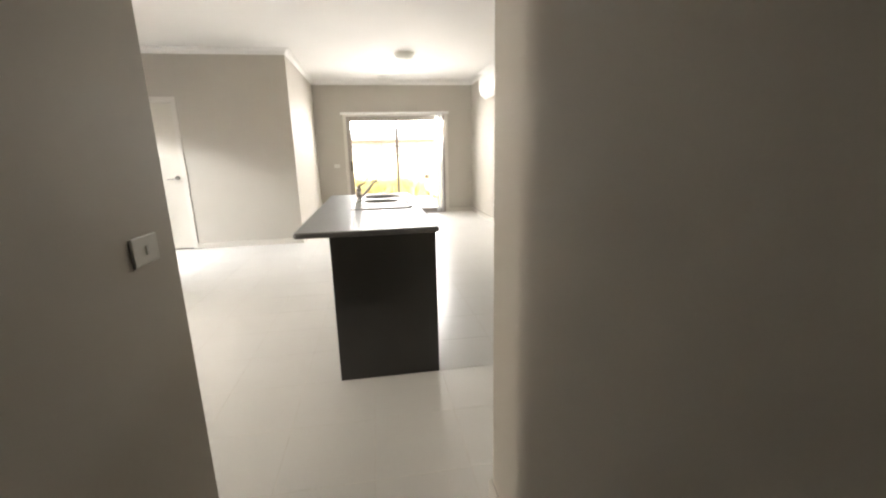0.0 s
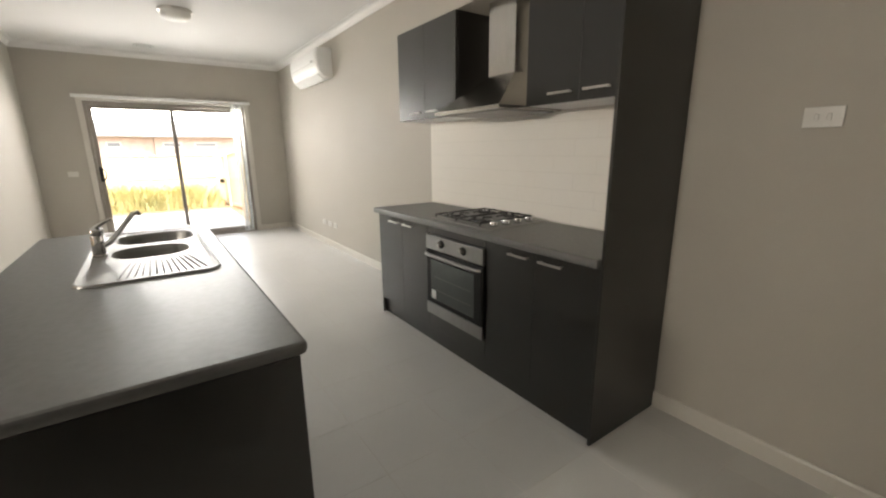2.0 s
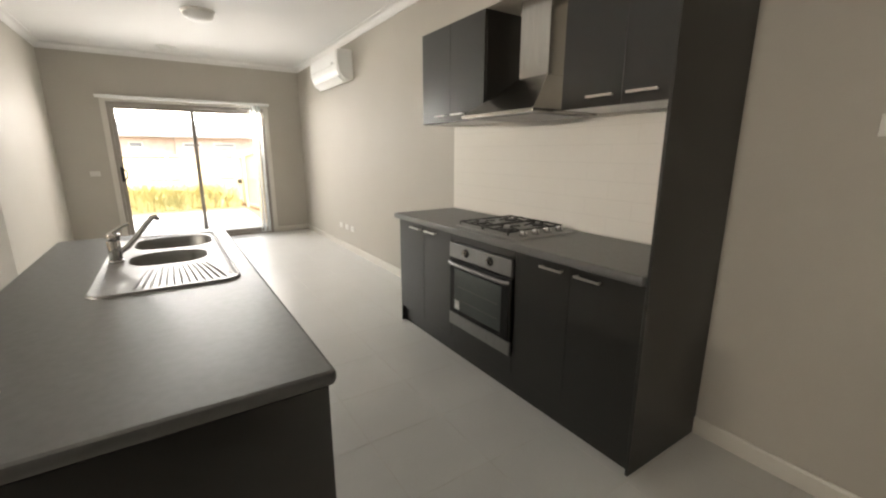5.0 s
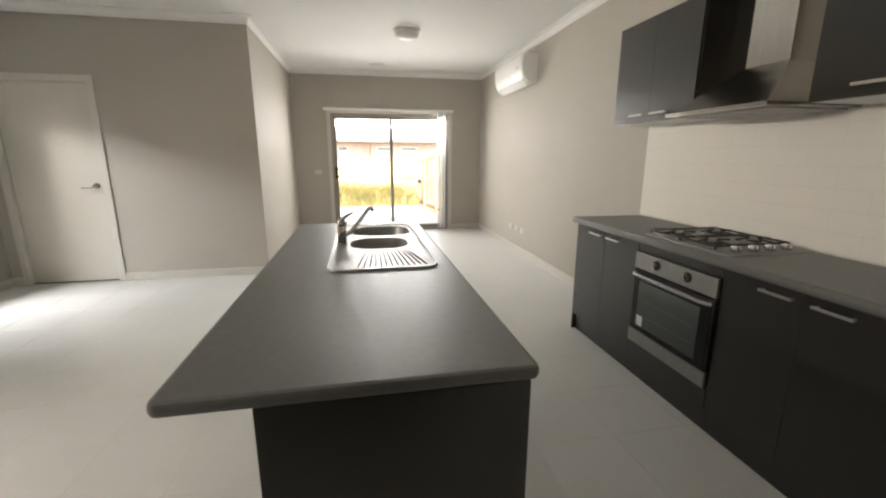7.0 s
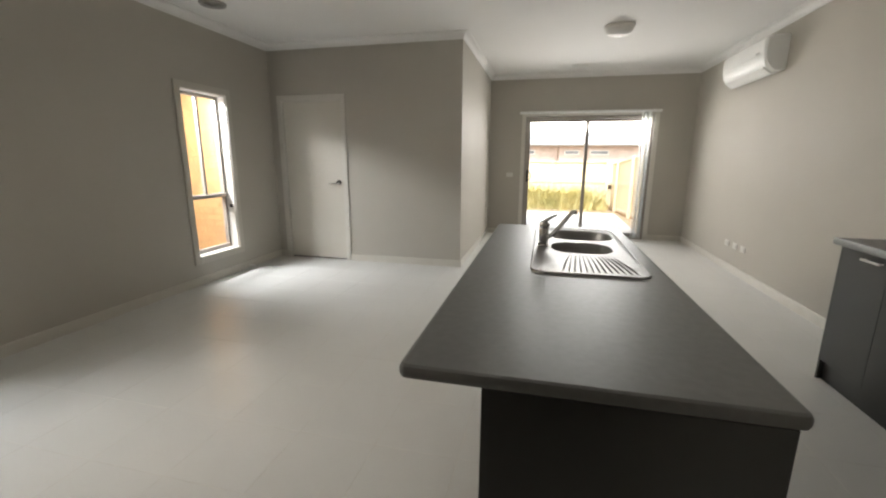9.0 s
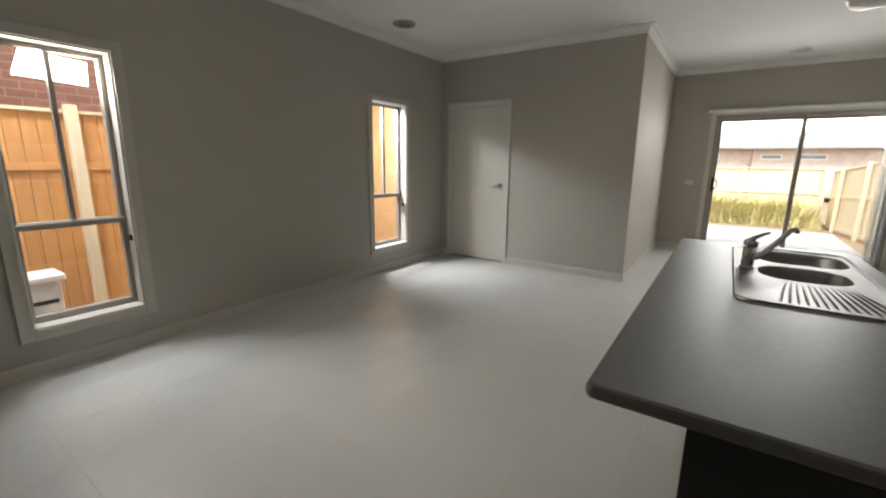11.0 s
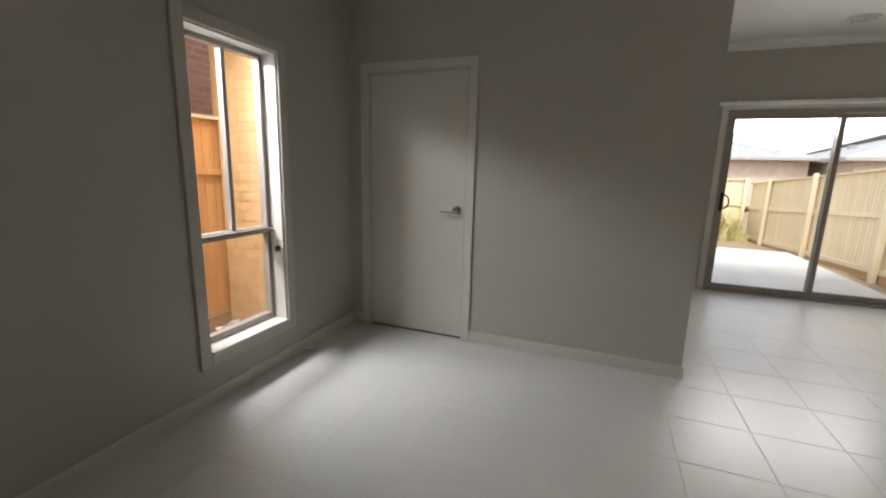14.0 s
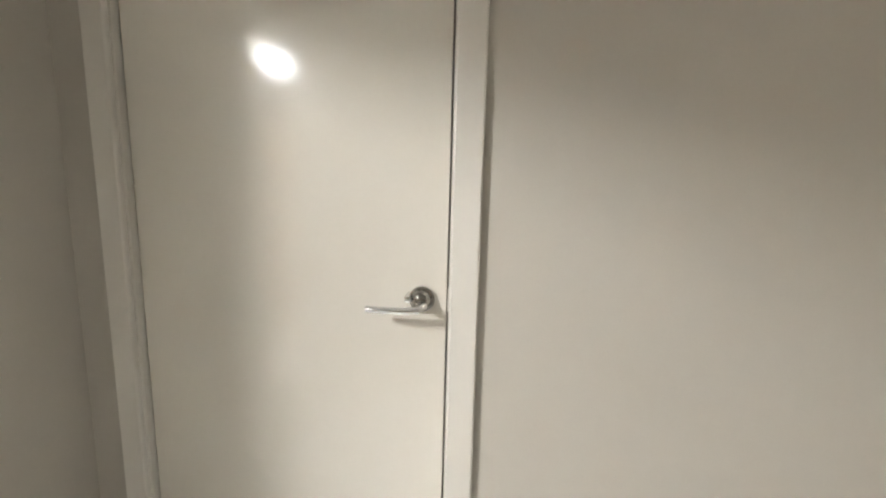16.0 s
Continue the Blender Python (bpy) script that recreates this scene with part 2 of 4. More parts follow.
def loft(bm, outlines, cap=(True, True)):
    """Joins outlines, each (points, z), of equal length, into a skin."""
    rings = [[bm.verts.new((x, y, z)) for x, y in pts] for pts, z in outlines]
    n = len(rings[0])
    for a, b in zip(rings, rings[1:]):
        for k in range(n):
            bm.faces.new((a[k], a[(k + 1) % n], b[(k + 1) % n], b[k]))
    if cap[0]:
        bm.faces.new(rings[0][::-1])
    if cap[1]:
        bm.faces.new(rings[-1])
    return rings


def fill_between(bm, rings):
    edges = []
    for ring in rings:
        for k in range(len(ring)):
            e = bm.edges.get((ring[k], ring[(k + 1) % len(ring)]))
            edges.append(e or bm.edges.new((ring[k], ring[(k + 1) % len(ring)])))
    bmesh.ops.triangle_fill(bm, use_beauty=True, use_dissolve=False, edges=edges)


def slab(x0, x1, y0, y1, z0, z1, corner, edge, hole=None):
    """A worktop with rounded corners and edges and, if wanted, a cut-out."""
    bm = bmesh.new()
    ring = [(rounded(x0 + i, x1 - i, y0 + i, y1 - i, max(0.002, corner - i)), z) for i, z in (
        (edge, z0), (edge * 0.3, z0 + edge * 0.3), (0, z0 + edge), (0, z1 - edge), (edge * 0.3, z1 - edge * 0.3), (edge, z1))]
    rings = loft(bm, ring, (hole is None, hole is None))
    if hole:
        inner = loft(bm, [(rounded(*hole, 0.03), z0), (rounded(*hole, 0.03), z1)], (False, False))
        fill_between(bm, [rings[0], inner[0]])
        fill_between(bm, [rings[-1], inner[1]])
    return bm


def worktop(name, loc, label, *dims):
    """A worktop of two parts: the flat laminate top and its rounded edge."""
    root = thing(name, loc, label, "worktop")
    full = slab(*dims)
    z1 = dims[5] - 1e-4
    for nm, flat, text in (("laminate_top", True, ""), ("edge", False, "rounded dark edge")):
        bm = full.copy()
        bmesh.ops.delete(bm, geom=[f for f in bm.faces if (min(v.co.z for v in f.verts) > z1) != flat], context="FACES")
        part(nm, bm, M_SLATE, root, text, not flat)
    full.free()
    return root


def holed(u, z, holes, place, t0, t1):
    """A wall of thickness t0..t1 over u and z with rectangular openings; place(u, t, z) gives the point."""
    us = sorted({*u, *[h[0] for h in holes], *[h[1] for h in holes]})
    zs = sorted({*z, *[h[2] for h in holes], *[h[3] for h in holes]})
    us, zs = [a for a in us if u[0] <= a <= u[1]], [a for a in zs if z[0] <= a <= z[1]]
    full = lambda i, j: 0 <= i < len(us) - 1 and 0 <= j < len(zs) - 1 and not any(
        h[0] < (us[i] + us[i + 1]) / 2 < h[1] and h[2] < (zs[j] + zs[j + 1]) / 2 < h[3] for h in holes)
    bm = bmesh.new()
    cache = {}

    def v(a, t, c):
        key = (round(a, 4), round(t, 4), round(c, 4))
        if key not in cache:
            cache[key] = bm.verts.new(place(a, t, c))
        return cache[key]

    for i in range(len(us) - 1):
        for j in range(len(zs) - 1):
            if not full(i, j):
                continue
            a, b, c, e = us[i], us[i + 1], zs[j], zs[j + 1]
            for t in (t0, t1):
                bm.faces.new((v(a, t, c), v(b, t, c), v(b, t, e), v(a, t, e)))
            for di, dj, p, q in ((-1, 0, (a, c), (a, e)), (1, 0, (b, c), (b, e)), (0, -1, (a, c), (b, c)), (0, 1, (a, e), (b, e))):
                if not full(i + di, j + dj):
                    bm.faces.new((v(p[0], t0, p[1]), v(q[0], t0, q[1]), v(q[0], t1, q[1]), v(p[0], t1, p[1])))
    return bm


ALONG_X = lambda u, t, z: (u, t, z)
ALONG_Y = lambda u, t, z: (t, u, z)


def moulding(path, profile, closed=False):
    """Sweeps a profile of (inwards, z) along a plan path whose room lies on the right, with mitred corners."""
    bm = bmesh.new()
    n = len(path)
    rings = []
    for i, p in enumerate(path):
        p = Vector(p)
        dirs = []
        if closed or i > 0:
            dirs.append((p - Vector(path[i - 1])).normalized())
        if closed or i < n - 1:
            dirs.append((Vector(path[(i + 1) % n]) - p).normalized())
        norms = [Vector((dd.y, -dd.x)) for dd in dirs]
        off = norms[0] if len(norms) == 1 else (norms[0] + norms[1]) / (1 + norms[0].dot(norms[1]))
        rings.append([bm.verts.new((p.x + off.x * a, p.y + off.y * a, z)) for a, z in profile])
    for i in range(n if closed else n - 1):
        a, b = rings[i], rings[(i + 1) % n]
        for k in range(len(profile)):
            bm.faces.new((a[k], a[(k + 1) % len(profile)], b[(k + 1) % len(profile)], b[k]))
    if not closed:
        bm.faces.new(rings[0])
        bm.faces.new(rings[-1][::-1])
    return bm


# ---- the shell ----
XL, XR, YB, YD, XC = -3.63, 2.207, 9.87, 7.24, -1.07      # left, right, back and door walls, the projecting corner
YK, YS = 2.04, 2.05                                       # walls beside the hall's mouth
HX0, HX1, HY = -0.522, 0.447, -1.2                          # the hall
CEIL = 2.75
Z = (-0.05, CEIL + 0.05)

solid("wall_left", holed((1.94, 7.35), Z, [(2.77, 3.39, 0.285, 2.03), (5.80, 6.43, 0.285, 2.03)], ALONG_Y, XL - 0.155, XL), M_WALL, "greige painted plaster wall with two tall narrow windows", "wall", "structure")
solid("wall_door", holed((XL, XC), Z, [(-3.47, -2.615, -0.05, 2.075)], ALONG_X, YD, YD + 0.11), M_WALL, "greige painted plaster wall around a flush door", "wall", "structure")
solid("wall_corner", box(XC - 0.11, XC, YD + 0.11, YB, *Z), M_WALL, "greige painted plaster wall, pale where daylight meets it", "wall", "structure")
solid("wall_back", holed((-5.1, XR + 0.24), Z, [(-0.454, 1.606, -0.05, 2.064)], ALONG_X, YB, YB + 0.24), M_WALL, "greige painted plaster wall around a sliding glass door", "wall", "structure")
solid("wall_right", box(XR, XR + 0.24, YK - 0.11, YB, *Z), M_WALL, "warm greige painted plaster wall behind the kitchen", "wall", "structure")
solid("wall_kitchen_end", holed((HX1, XR), Z, [(1.13, 1.99, -0.05, 2.075)], ALONG_X, YK - 0.11, YK), M_WALL, "greige painted plaster wall beside the kitchen", "wall", "structure")
solid("wall_hall_right", box(HX1, HX1 + 0.11, HY, YK - 0.11, *Z), M_WALL, "greige painted plaster hall wall", "wall", "structure")
solid("wall_hall_left", box(HX0 - 0.11, HX0, HY, YS - 0.11, *Z), M_WALL, "greige painted plaster hall wall with a switch", "wall", "structure")
solid("wall_dining_end", box(XL - 0.155, HX0, YS - 0.11, YS, *Z), M_WALL, "greige painted plaster wall", "wall", "structure")
solid("wall_hall_end", box(HX0 - 0.11, HX1 + 0.11, HY - 0.11, HY, *Z), M_WALL, "greige painted plaster wall at the hall's end", "wall", "structure")
solid("wall_room_behind_left", box(-5.1, -4.99, YD - 0.03, YB, *Z), M_CREAM, "outer wall of the room behind the door", "wall", "structure")
solid("wall_cupboard", box(HX1 + 0.11, XR + 0.24, 0.9, 1.0, *Z), M_WALL, "plain wall behind the kitchen-end door", "wall", "structure")
solid("ceiling", box(-5.2, XR + 0.24, HY - 0.11, YB + 0.24, CEIL, CEIL + 0.12), M_CEIL, "flat white painted plasterboard ceiling", "ceiling", "structure")

plan = [(HX1, YK), (HX1, HY), (HX0, HY), (HX0, YS), (XL, YS), (XL, YD), (XC, YD), (XC, YB), (XR, YB), (XR, YK)]
cove = [(0, CEIL), (0, CEIL - 0.075), (0.008, CEIL - 0.075)] + [(0.008 + 0.06 * (1 - math.cos(a)), CEIL - 0.072 + 0.064 * math.sin(a)) for a in (0.25, 0.55, 0.85, 1.15, 1.4)] + [(0.075, CEIL - 0.008), (0.075, CEIL)]
solid("cornice", moulding(plan, cove, True), M_CEIL, "white coved plaster cornice along the ceiling", "cornice", "structure", smooth=True)
skirt = [(0, 0), (0.013, 0), (0.013, 0.075), (0.008, 0.087), (0, 0.087)]
for run in ([(1.08, YK), (HX1, YK), (HX1, HY), (HX0, HY), (HX0, YS), (XL, YS), (XL, YD), (-3.52, YD)], [(-2.565, YD), (XC, YD), (XC, YB), (-0.518, YB)],
            [(1.676, YB), (XR, YB), (XR, 5.18)], [(XR, 3.05), (XR, YK), (2.045, YK)]):
    solid("baseboard", moulding(run, skirt), M_SKIRT, "pale painted timber skirting board", "skirting", "structure")
solid("floor", box(XL - 0.155, XR + 0.24, HY - 0.11, YB + 0.24, -0.20, -0.0009), M_GROUT, "floor of large pale grey ceramic tiles with thin grout", "floor", "structure")
floor = bpy.data.objects["floor"]

# bulkhead over the wall cupboards
solid("bulkhead", box(1.882, XR, 3.0645, 5.125, 2.212, CEIL), M_WALL, "greige plaster bulkhead above the wall cupboards", "bulkhead", "structure")


# ---- doors ----
def flush_door(name, x0, x1, wall_y, face, label, handle_side, with_handle=True):
    """A flush door in a wall along x; face is -1 or 1: the way that the seen side looks."""
    dr = thing(name, ((x0 + x1) / 2, wall_y, 0), label, "door", "", "structure")
    top = 2.055
    y = lambda a: wall_y + face * a      # a: metres out of the wall
    span = lambda a, b: (min(y(a), y(b)), max(y(a), y(b)))
    part("leaf", box(x0 + 0.001, x1 - 0.002, *span(-0.051, -0.016), 0.014, top, 0.0015), M_DOOR, dr)
    for xa, xb in ((x0 - 0.022, x0 - 0.005), (x1 + 0.005, x1 + 0.022)):
        part("jamb", box(xa, xb, *span(-0.109, 0.0), 0, top + 0.003, 0.001), M_TRIM, dr)
    part("jamb", box(x0 - 0.022, x1 + 0.022, *span(-0.109, 0.0), top + 0.003, top + 0.021, 0.001), M_TRIM, dr)
    for xa, xb in ((x0 - 0.074, x0 - 0.010), (x1 + 0.010, x1 + 0.074)):
        part("architrave", box(xa, xb, *span(0.0005, 0.018), 0, top + 0.012, 0.004), M_TRIM, dr)
    part("architrave", box(x0 - 0.074, x1 + 0.074, *span(0.0005, 0.0185), top + 0.012, top + 0.076, 0.004), M_TRIM, dr)
    # Black strip: the shade of the gap under the leaf, put in as colour.
    part("door_seal", box(x0 - 0.003, x1 + 0.003, *span(-0.049, -0.019), 0.0005, 0.0135), M_BLACK, dr, "black strip imitating the shade in the gap under the door")
    if with_handle:
        hx = x1 - 0.06 if handle_side > 0 else x0 + 0.06
        h = part("handle", cyl((hx, y(-0.0155), 1.038), (0, face, 0), 0.031, 0.012, 28, bevel=0.004), M_KNOB, dr, "chrome lever handle on a round rose", True)
        part("dome", cyl((hx, y(-0.0036), 1.038), (0, face, 0), 0.027, 0.020, 28, r2=0.014, bevel=0.006), M_KNOB, h, "", True)
        s = -handle_side
        part("snib", cyl((hx + s * 0.03, y(-0.0155), 1.041), (0, face, 0), 0.012, 0.028, 16, r2=0.009, bevel=0.003), M_CHROME, h, "", True)
        part("lever", tube([(hx - s * 0.010, y(0.016), 1.030), (hx, y(0.046), 1.026), (hx + s * 0.03, y(0.052), 1.024), (hx + s * 0.07, y(0.050), 1.023), (hx + s * 0.118, y(0.045), 1.022)], 0.0095, 12, taper=0.8), M_CHROME, h, "", True)
        part("latch_plate", box(*sorted((hx + handle_side * 0.0602, hx + handle_side * 0.063)), *span(-0.044, -0.0155), 1.01, 1.066), M_HANDLE, dr)
    return dr


flush_door("door_1", -3.45, -2.637, YD, -1, "closed flush white semi-gloss door with a chrome lever", 1)
flush_door("door_2", 1.15, 1.97, YK, 1, "closed flush white door at the end of the kitchen", -1, False)


# ---- windows ----
def tall_window(name, y0, y1):
    """A narrow aluminium window in the left wall: one low sash, a divided light above."""
    w = thing(name, (XL, (y0 + y1) / 2, 0.3), "tall narrow bronze aluminium window with a white timber reveal", "window", "", "structure")
    z0, z1, zt = 0.285, 2.03, 0.922
    t = 0.018
    xa, xb = XL - 0.135, XL + 0.001
    part("window_sill", box(xa, XL + 0.022, y0 + t, y1 - t, z0, z0 + t, 0.003), M_TRIM, w, "white painted timber sill")
    part("reveal", box(xa, xb, y0, y0 + t, z0, z1, 0.001), M_TRIM, w)
    part("reveal", box(xa, xb, y1 - t, y1, z0, z1, 0.001), M_TRIM, w)
    part("reveal", box(xa, xb, y0 + t, y1 - t, z1 - t, z1, 0.001), M_TRIM, w)
    for a, b, c, e in ((y0 - 0.06, y0 + 0.006, z0 - 0.06, z1 + 0.06), (y1 - 0.006, y1 + 0.06, z0 - 0.06, z1 + 0.06)):
        part("architrave", box(XL + 0.0005, XL + 0.018, a, b, c, e, 0.003), M_ARCH, w)
    part("architrave", box(XL + 0.0005, XL + 0.0185, y0 + 0.006, y1 - 0.006, z1 - 0.006, z1 + 0.06, 0.003), M_ARCH, w)
    part("architrave", box(XL + 0.0005, XL + 0.0185, y0 + 0.006, y1 - 0.006, z0 - 0.06, z0 - 0.001, 0.003), M_ARCH, w)
    fx0, fx1 = XL - 0.150, XL - 0.098
    a, b, c, e, f = y0 + t, y1 - t, z0 + t, z1 - t, 0.030
    for box_ in ((a, a + f, c, e), (b - f, b, c, e), (a + f, b - f, c, c + f + 0.012), (a + f, b - f, e - f, e), (a + f, b - f, zt - 0.024, zt + 0.024)):
        part("window_frame", box(fx0, fx1, *box_, 0.003), M_ALU, w)
    ym = (y0 + y1) / 2 + 0.01
    part("mullion", box(fx0 + 0.004, fx1 - 0.006, ym - 0.014, ym + 0.014, zt + 0.024, e - f, 0.003), M_ALU, w)
    part("transom_rail", box(fx1, fx1 + 0.024, a + 0.004, b - 0.004, zt - 0.010, zt + 0.016, 0.004), M_ALU, w)
    for p0, p1, q0, q1 in ((a + f, b - f, c + f + 0.012, zt - 0.024), (a + f, ym - 0.014, zt + 0.024, e - f), (ym + 0.014, b - f, zt + 0.024, e - f)):
        g = part("pane", box(XL - 0.128, XL - 0.123, p0, p1, q0, q1), M_GLASS, w, "clear glass")
        g.visible_shadow = False
    part("latch", cyl((XL - 0.040, y1 - t, zt - 0.130), (0, -1, 0), 0.022, 0.014, 20, bevel=0.003), M_BLACK, w, "round dark window latch", True)
    return w


tall_window("window_1", 2.77, 3.39)
tall_window("window_2", 5.80, 6.43)

# sliding glass door
sd = thing("sliding_door", (0.57, YB, 0), "closed two-panel sliding glass door in a bronze aluminium frame", "door", "", "structure")
a, b, top = -0.450, 1.602, 2.060
for nm, bx in (("frame", (a, a + 0.035, YB + 0.0, YB + 0.11, 0, top)), ("frame", (b - 0.035, b, YB + 0.0, YB + 0.11, 0, top)), ("head_frame", (a + 0.035, b - 0.035, YB + 0.0, YB + 0.11, top - 0.045, top)), ("track", (a + 0.035, b - 0.035, YB + 0.0, YB + 0.13, -0.002, 0.03))):
    part(nm, box(*bx, 0.003), M_ALU, sd)
MID = 0.578
for nm, x0, x1, yy in (("moving_panel", a + 0.037, MID + 0.028, YB + 0.012), ("fixed_panel", MID - 0.026, b - 0.037, YB + 0.056)):
    st = 0.05
    pn = part(nm, box(x0, x0 + st, yy, yy + 0.036, 0.031, top - 0.046, 0.003), M_ALU, sd)
    part("stile", box(x1 - st, x1, yy, yy + 0.036, 0.031, top - 0.046, 0.003), M_ALU, pn)
    part("rail", box(x0 + st, x1 - st, yy, yy + 0.036, 0.031, 0.095, 0.003), M_ALU, pn)
    part("rail", box(x0 + st, x1 - st, yy, yy + 0.036, top - 0.096, top - 0.046, 0.003), M_ALU, pn)
    g = part("pane", box(x0 + st, x1 - st, yy + 0.015, yy + 0.021, 0.095, top - 0.096), M_GLASS, pn, "clear glass")
    g.visible_shadow = False
part("pull_handle", tube([(a + 0.055, YB - 0.004, 1.135), (a + 0.085, YB - 0.034, 1.130), (a + 0.112, YB - 0.050, 1.105), (a + 0.120, YB - 0.054, 1.055), (a + 0.112, YB - 0.050, 1.005), (a + 0.085, YB - 0.034, 0.980), (a + 0.055, YB - 0.004, 0.975)], 0.009, 10), M_BLACK, sd, "black D-shaped pull handle", True)
part("lock_body", box(a + 0.042, a + 0.078, YB - 0.004, YB + 0.0115, 0.95, 1.16, 0.003), M_BLACK, sd)
for xa, xb in ((a - 0.066, a - 0.001), (b + 0.001, b + 0.072)):
    part("architrave", box(xa, xb, YB - 0.018, YB - 0.0005, 0, top + 0.006, 0.003), M_TRIM, sd)
part("architrave", box(a - 0.066, b + 0.072, YB - 0.0185, YB - 0.0005, top + 0.006, top + 0.070, 0.003), M_TRIM, sd)

# vertical blind, drawn aside
vb = thing("vertical_blind", (0.6, YB - 0.06, 2.09), "pale vertical fabric blind drawn aside into a stack", "blind")
part("head_rail", box(-0.555, 1.69, YB - 0.085, YB - 0.040, 2.100, 2.142, 0.004), M_WHITE, vb, "white aluminium head rail")
for i in (0, 1, 2):
    part("bracket", box(-0.4 + i * 0.98, -0.37 + i * 0.98, YB - 0.09, YB - 0.0188, 2.1425, 2.147), M_WHITE, vb)
for i in range(7):
    xx = 1.405 + i * 0.0235
    turn = 74 + 13 * math.sin(i * 2.1)
    bm = bmesh.new()
    n = 6
    rows = [[bm.verts.new((0.045 * (2 * k / n - 1), 0.006 * (1 - (2 * k / n - 1) ** 2), z)) for k in range(n + 1)] for z in (0.035, 2.098)]
    for k in range(n):
        bm.faces.new((rows[0][k], rows[0][k + 1], rows[1][k + 1], rows[1][k]))
    bmesh.ops.transform(bm, matrix=pose(xx, YB - 0.062, 0, 0, 0, turn), verts=bm.verts)
    sl = part("slat", bm, M_BLIND, vb, "", True)
    part("weight", box(xx - 0.012, xx + 0.012, YB - 0.064, YB - 0.060, 0.028, 0.045), M_WHITE, sl)

# ---- kitchen island ----
IX0, IX1, IY0, IY1 = -0.385, 0.415, 3.03, 5.16
isl = thing("island_cabinet", (0.1, 4.1, 0), "black laminate kitchen island cabinet with plain panels", "cabinet")
part("end_panel", box(-0.195, 0.393, IY0 + 0.006, IY0 + 0.024, 0, 0.866, 0.0015), M_CAB, isl)
part("end_panel", box(-0.195, 0.393, IY1 - 0.026, IY1 - 0.008, 0, 0.866, 0.0015), M_CAB, isl)
part("back_panel", box(-0.195, -0.177, IY0 + 0.0245, IY1 - 0.0265, 0, 0.866, 0.001), M_CAB, isl)
part("carcass", box(-0.176, 0.372, IY0 + 0.025, IY1 - 0.027, 0.10, 0.70), M_CAB, isl)
part("kickboard", box(0.318, 0.334, IY0 + 0.025, IY1 - 0.027, 0, 0.0995), M_CAB, isl)
for i in range(4):
    y0 = IY0 + 0.026 + i * 0.519
    dd = part("door", box(0.3725, 0.3905, y0 + 0.0015, y0 + 0.5175, 0.102, 0.860, 0.001), M_CAB, isl)
    part("handle", tube([(0.3905, y0 + 0.19, 0.81), (0.416, y0 + 0.19, 0.81), (0.416, y0 + 0.33, 0.81), (0.3905, y0 + 0.33, 0.81)], 0.005, 8), M_HANDLE, dd, "satin bar handle", True)
worktop("island_worktop", (0.015, 4.1, 0.8665), "dark charcoal laminate worktop with rounded edges", IX0, IX1, IY0, IY1, 0.8665, 0.90, 0.022, 0.011, (-0.085, 0.325, 4.26, 4.99))

# sink
sk = thing("kitchen_sink", (0.11, 4.45, 0.90), "stainless steel sink with two bowls and a ribbed drainer", "sink")
SX0, SX1, SY0, SY1 = -0.125, 0.345, 3.895, 5.03
bm = bmesh.new()
zt = 0.9035
outer = loft(bm, [(rounded(SX0, SX1, SY0, SY1, 0.06), 0.9005), (rounded(SX0 + 0.001, SX1 - 0.001, SY0 + 0.001, SY1 - 0.001, 0.06), 0.905), (rounded(SX0 + 0.005, SX1 - 0.005, SY0 + 0.005, SY1 - 0.005, 0.057), 0.9075),
                  (rounded(SX0 + 0.013, SX1 - 0.013, SY0 + 0.013, SY1 - 0.013, 0.05), 0.9065), (rounded(SX0 + 0.020, SX1 - 0.020, SY0 + 0.020, SY1 - 0.020, 0.045), zt)], (False, False))
BOWLS = [(-0.035, 0.265, 4.285, 4.565), (-0.030, 0.312, 4.63, 4.965)]
holes = []
for k, (x0, x1, y0, y1) in enumerate(BOWLS):
    dep = 0.13 if k == 0 else 0.17
    rg = loft(bm, [(rounded(x0, x1, y0, y1, 0.11), zt), (rounded(x0 + 0.004, x1 - 0.004, y0 + 0.004, y1 - 0.004, 0.108), zt - 0.005), (rounded(x0 + 0.008, x1 - 0.008, y0 + 0.008, y1 - 0.008, 0.105), zt - 0.03),
                   (rounded(x0 + 0.018, x1 - 0.018, y0 + 0.018, y1 - 0.018, 0.096), zt - dep + 0.03), (rounded(x0 + 0.035, x1 - 0.035, y0 + 0.035, y1 - 0.035, 0.08), zt - dep + 0.006), (rounded(x0 + 0.06, x1 - 0.06, y0 + 0.06, y1 - 0.06, 0.06), zt - dep)], (False, True))
    holes.append(rg[0])
fill_between(bm, [outer[-1], *holes])
part("basin", bm, M_STEEL, sk, "", True)
for i in range(13):
    xa, xb = 0.005 + i * 0.0245, 0.045 + i * 0.0165        # a fan of raised ribs
    part("rib", tube([(xa, 3.94, zt - 0.003), (xa * 0.9 + xb * 0.1, 3.962, zt + 0.0006), (xa * 0.5 + xb * 0.5, 4.10, zt + 0.0006), (xb, 4.245, zt - 0.003)], 0.0042, 8), M_STEEL, sk, "", True)
for x0, x1, y0, y1 in BOWLS:
    dep = 0.13 if y0 < 4.5 else 0.17
    part("drain", cyl(((x0 + x1) / 2, (y0 + y1) / 2, zt - dep + 0.0005), (0, 0, 1), 0.04, 0.003, 24, bevel=0.001), M_CHROME, sk, "round strainer", True)

tp = thing("kitchen_tap", (-0.075, 4.43, 0.9035), "chrome single-lever kitchen mixer tap", "tap")
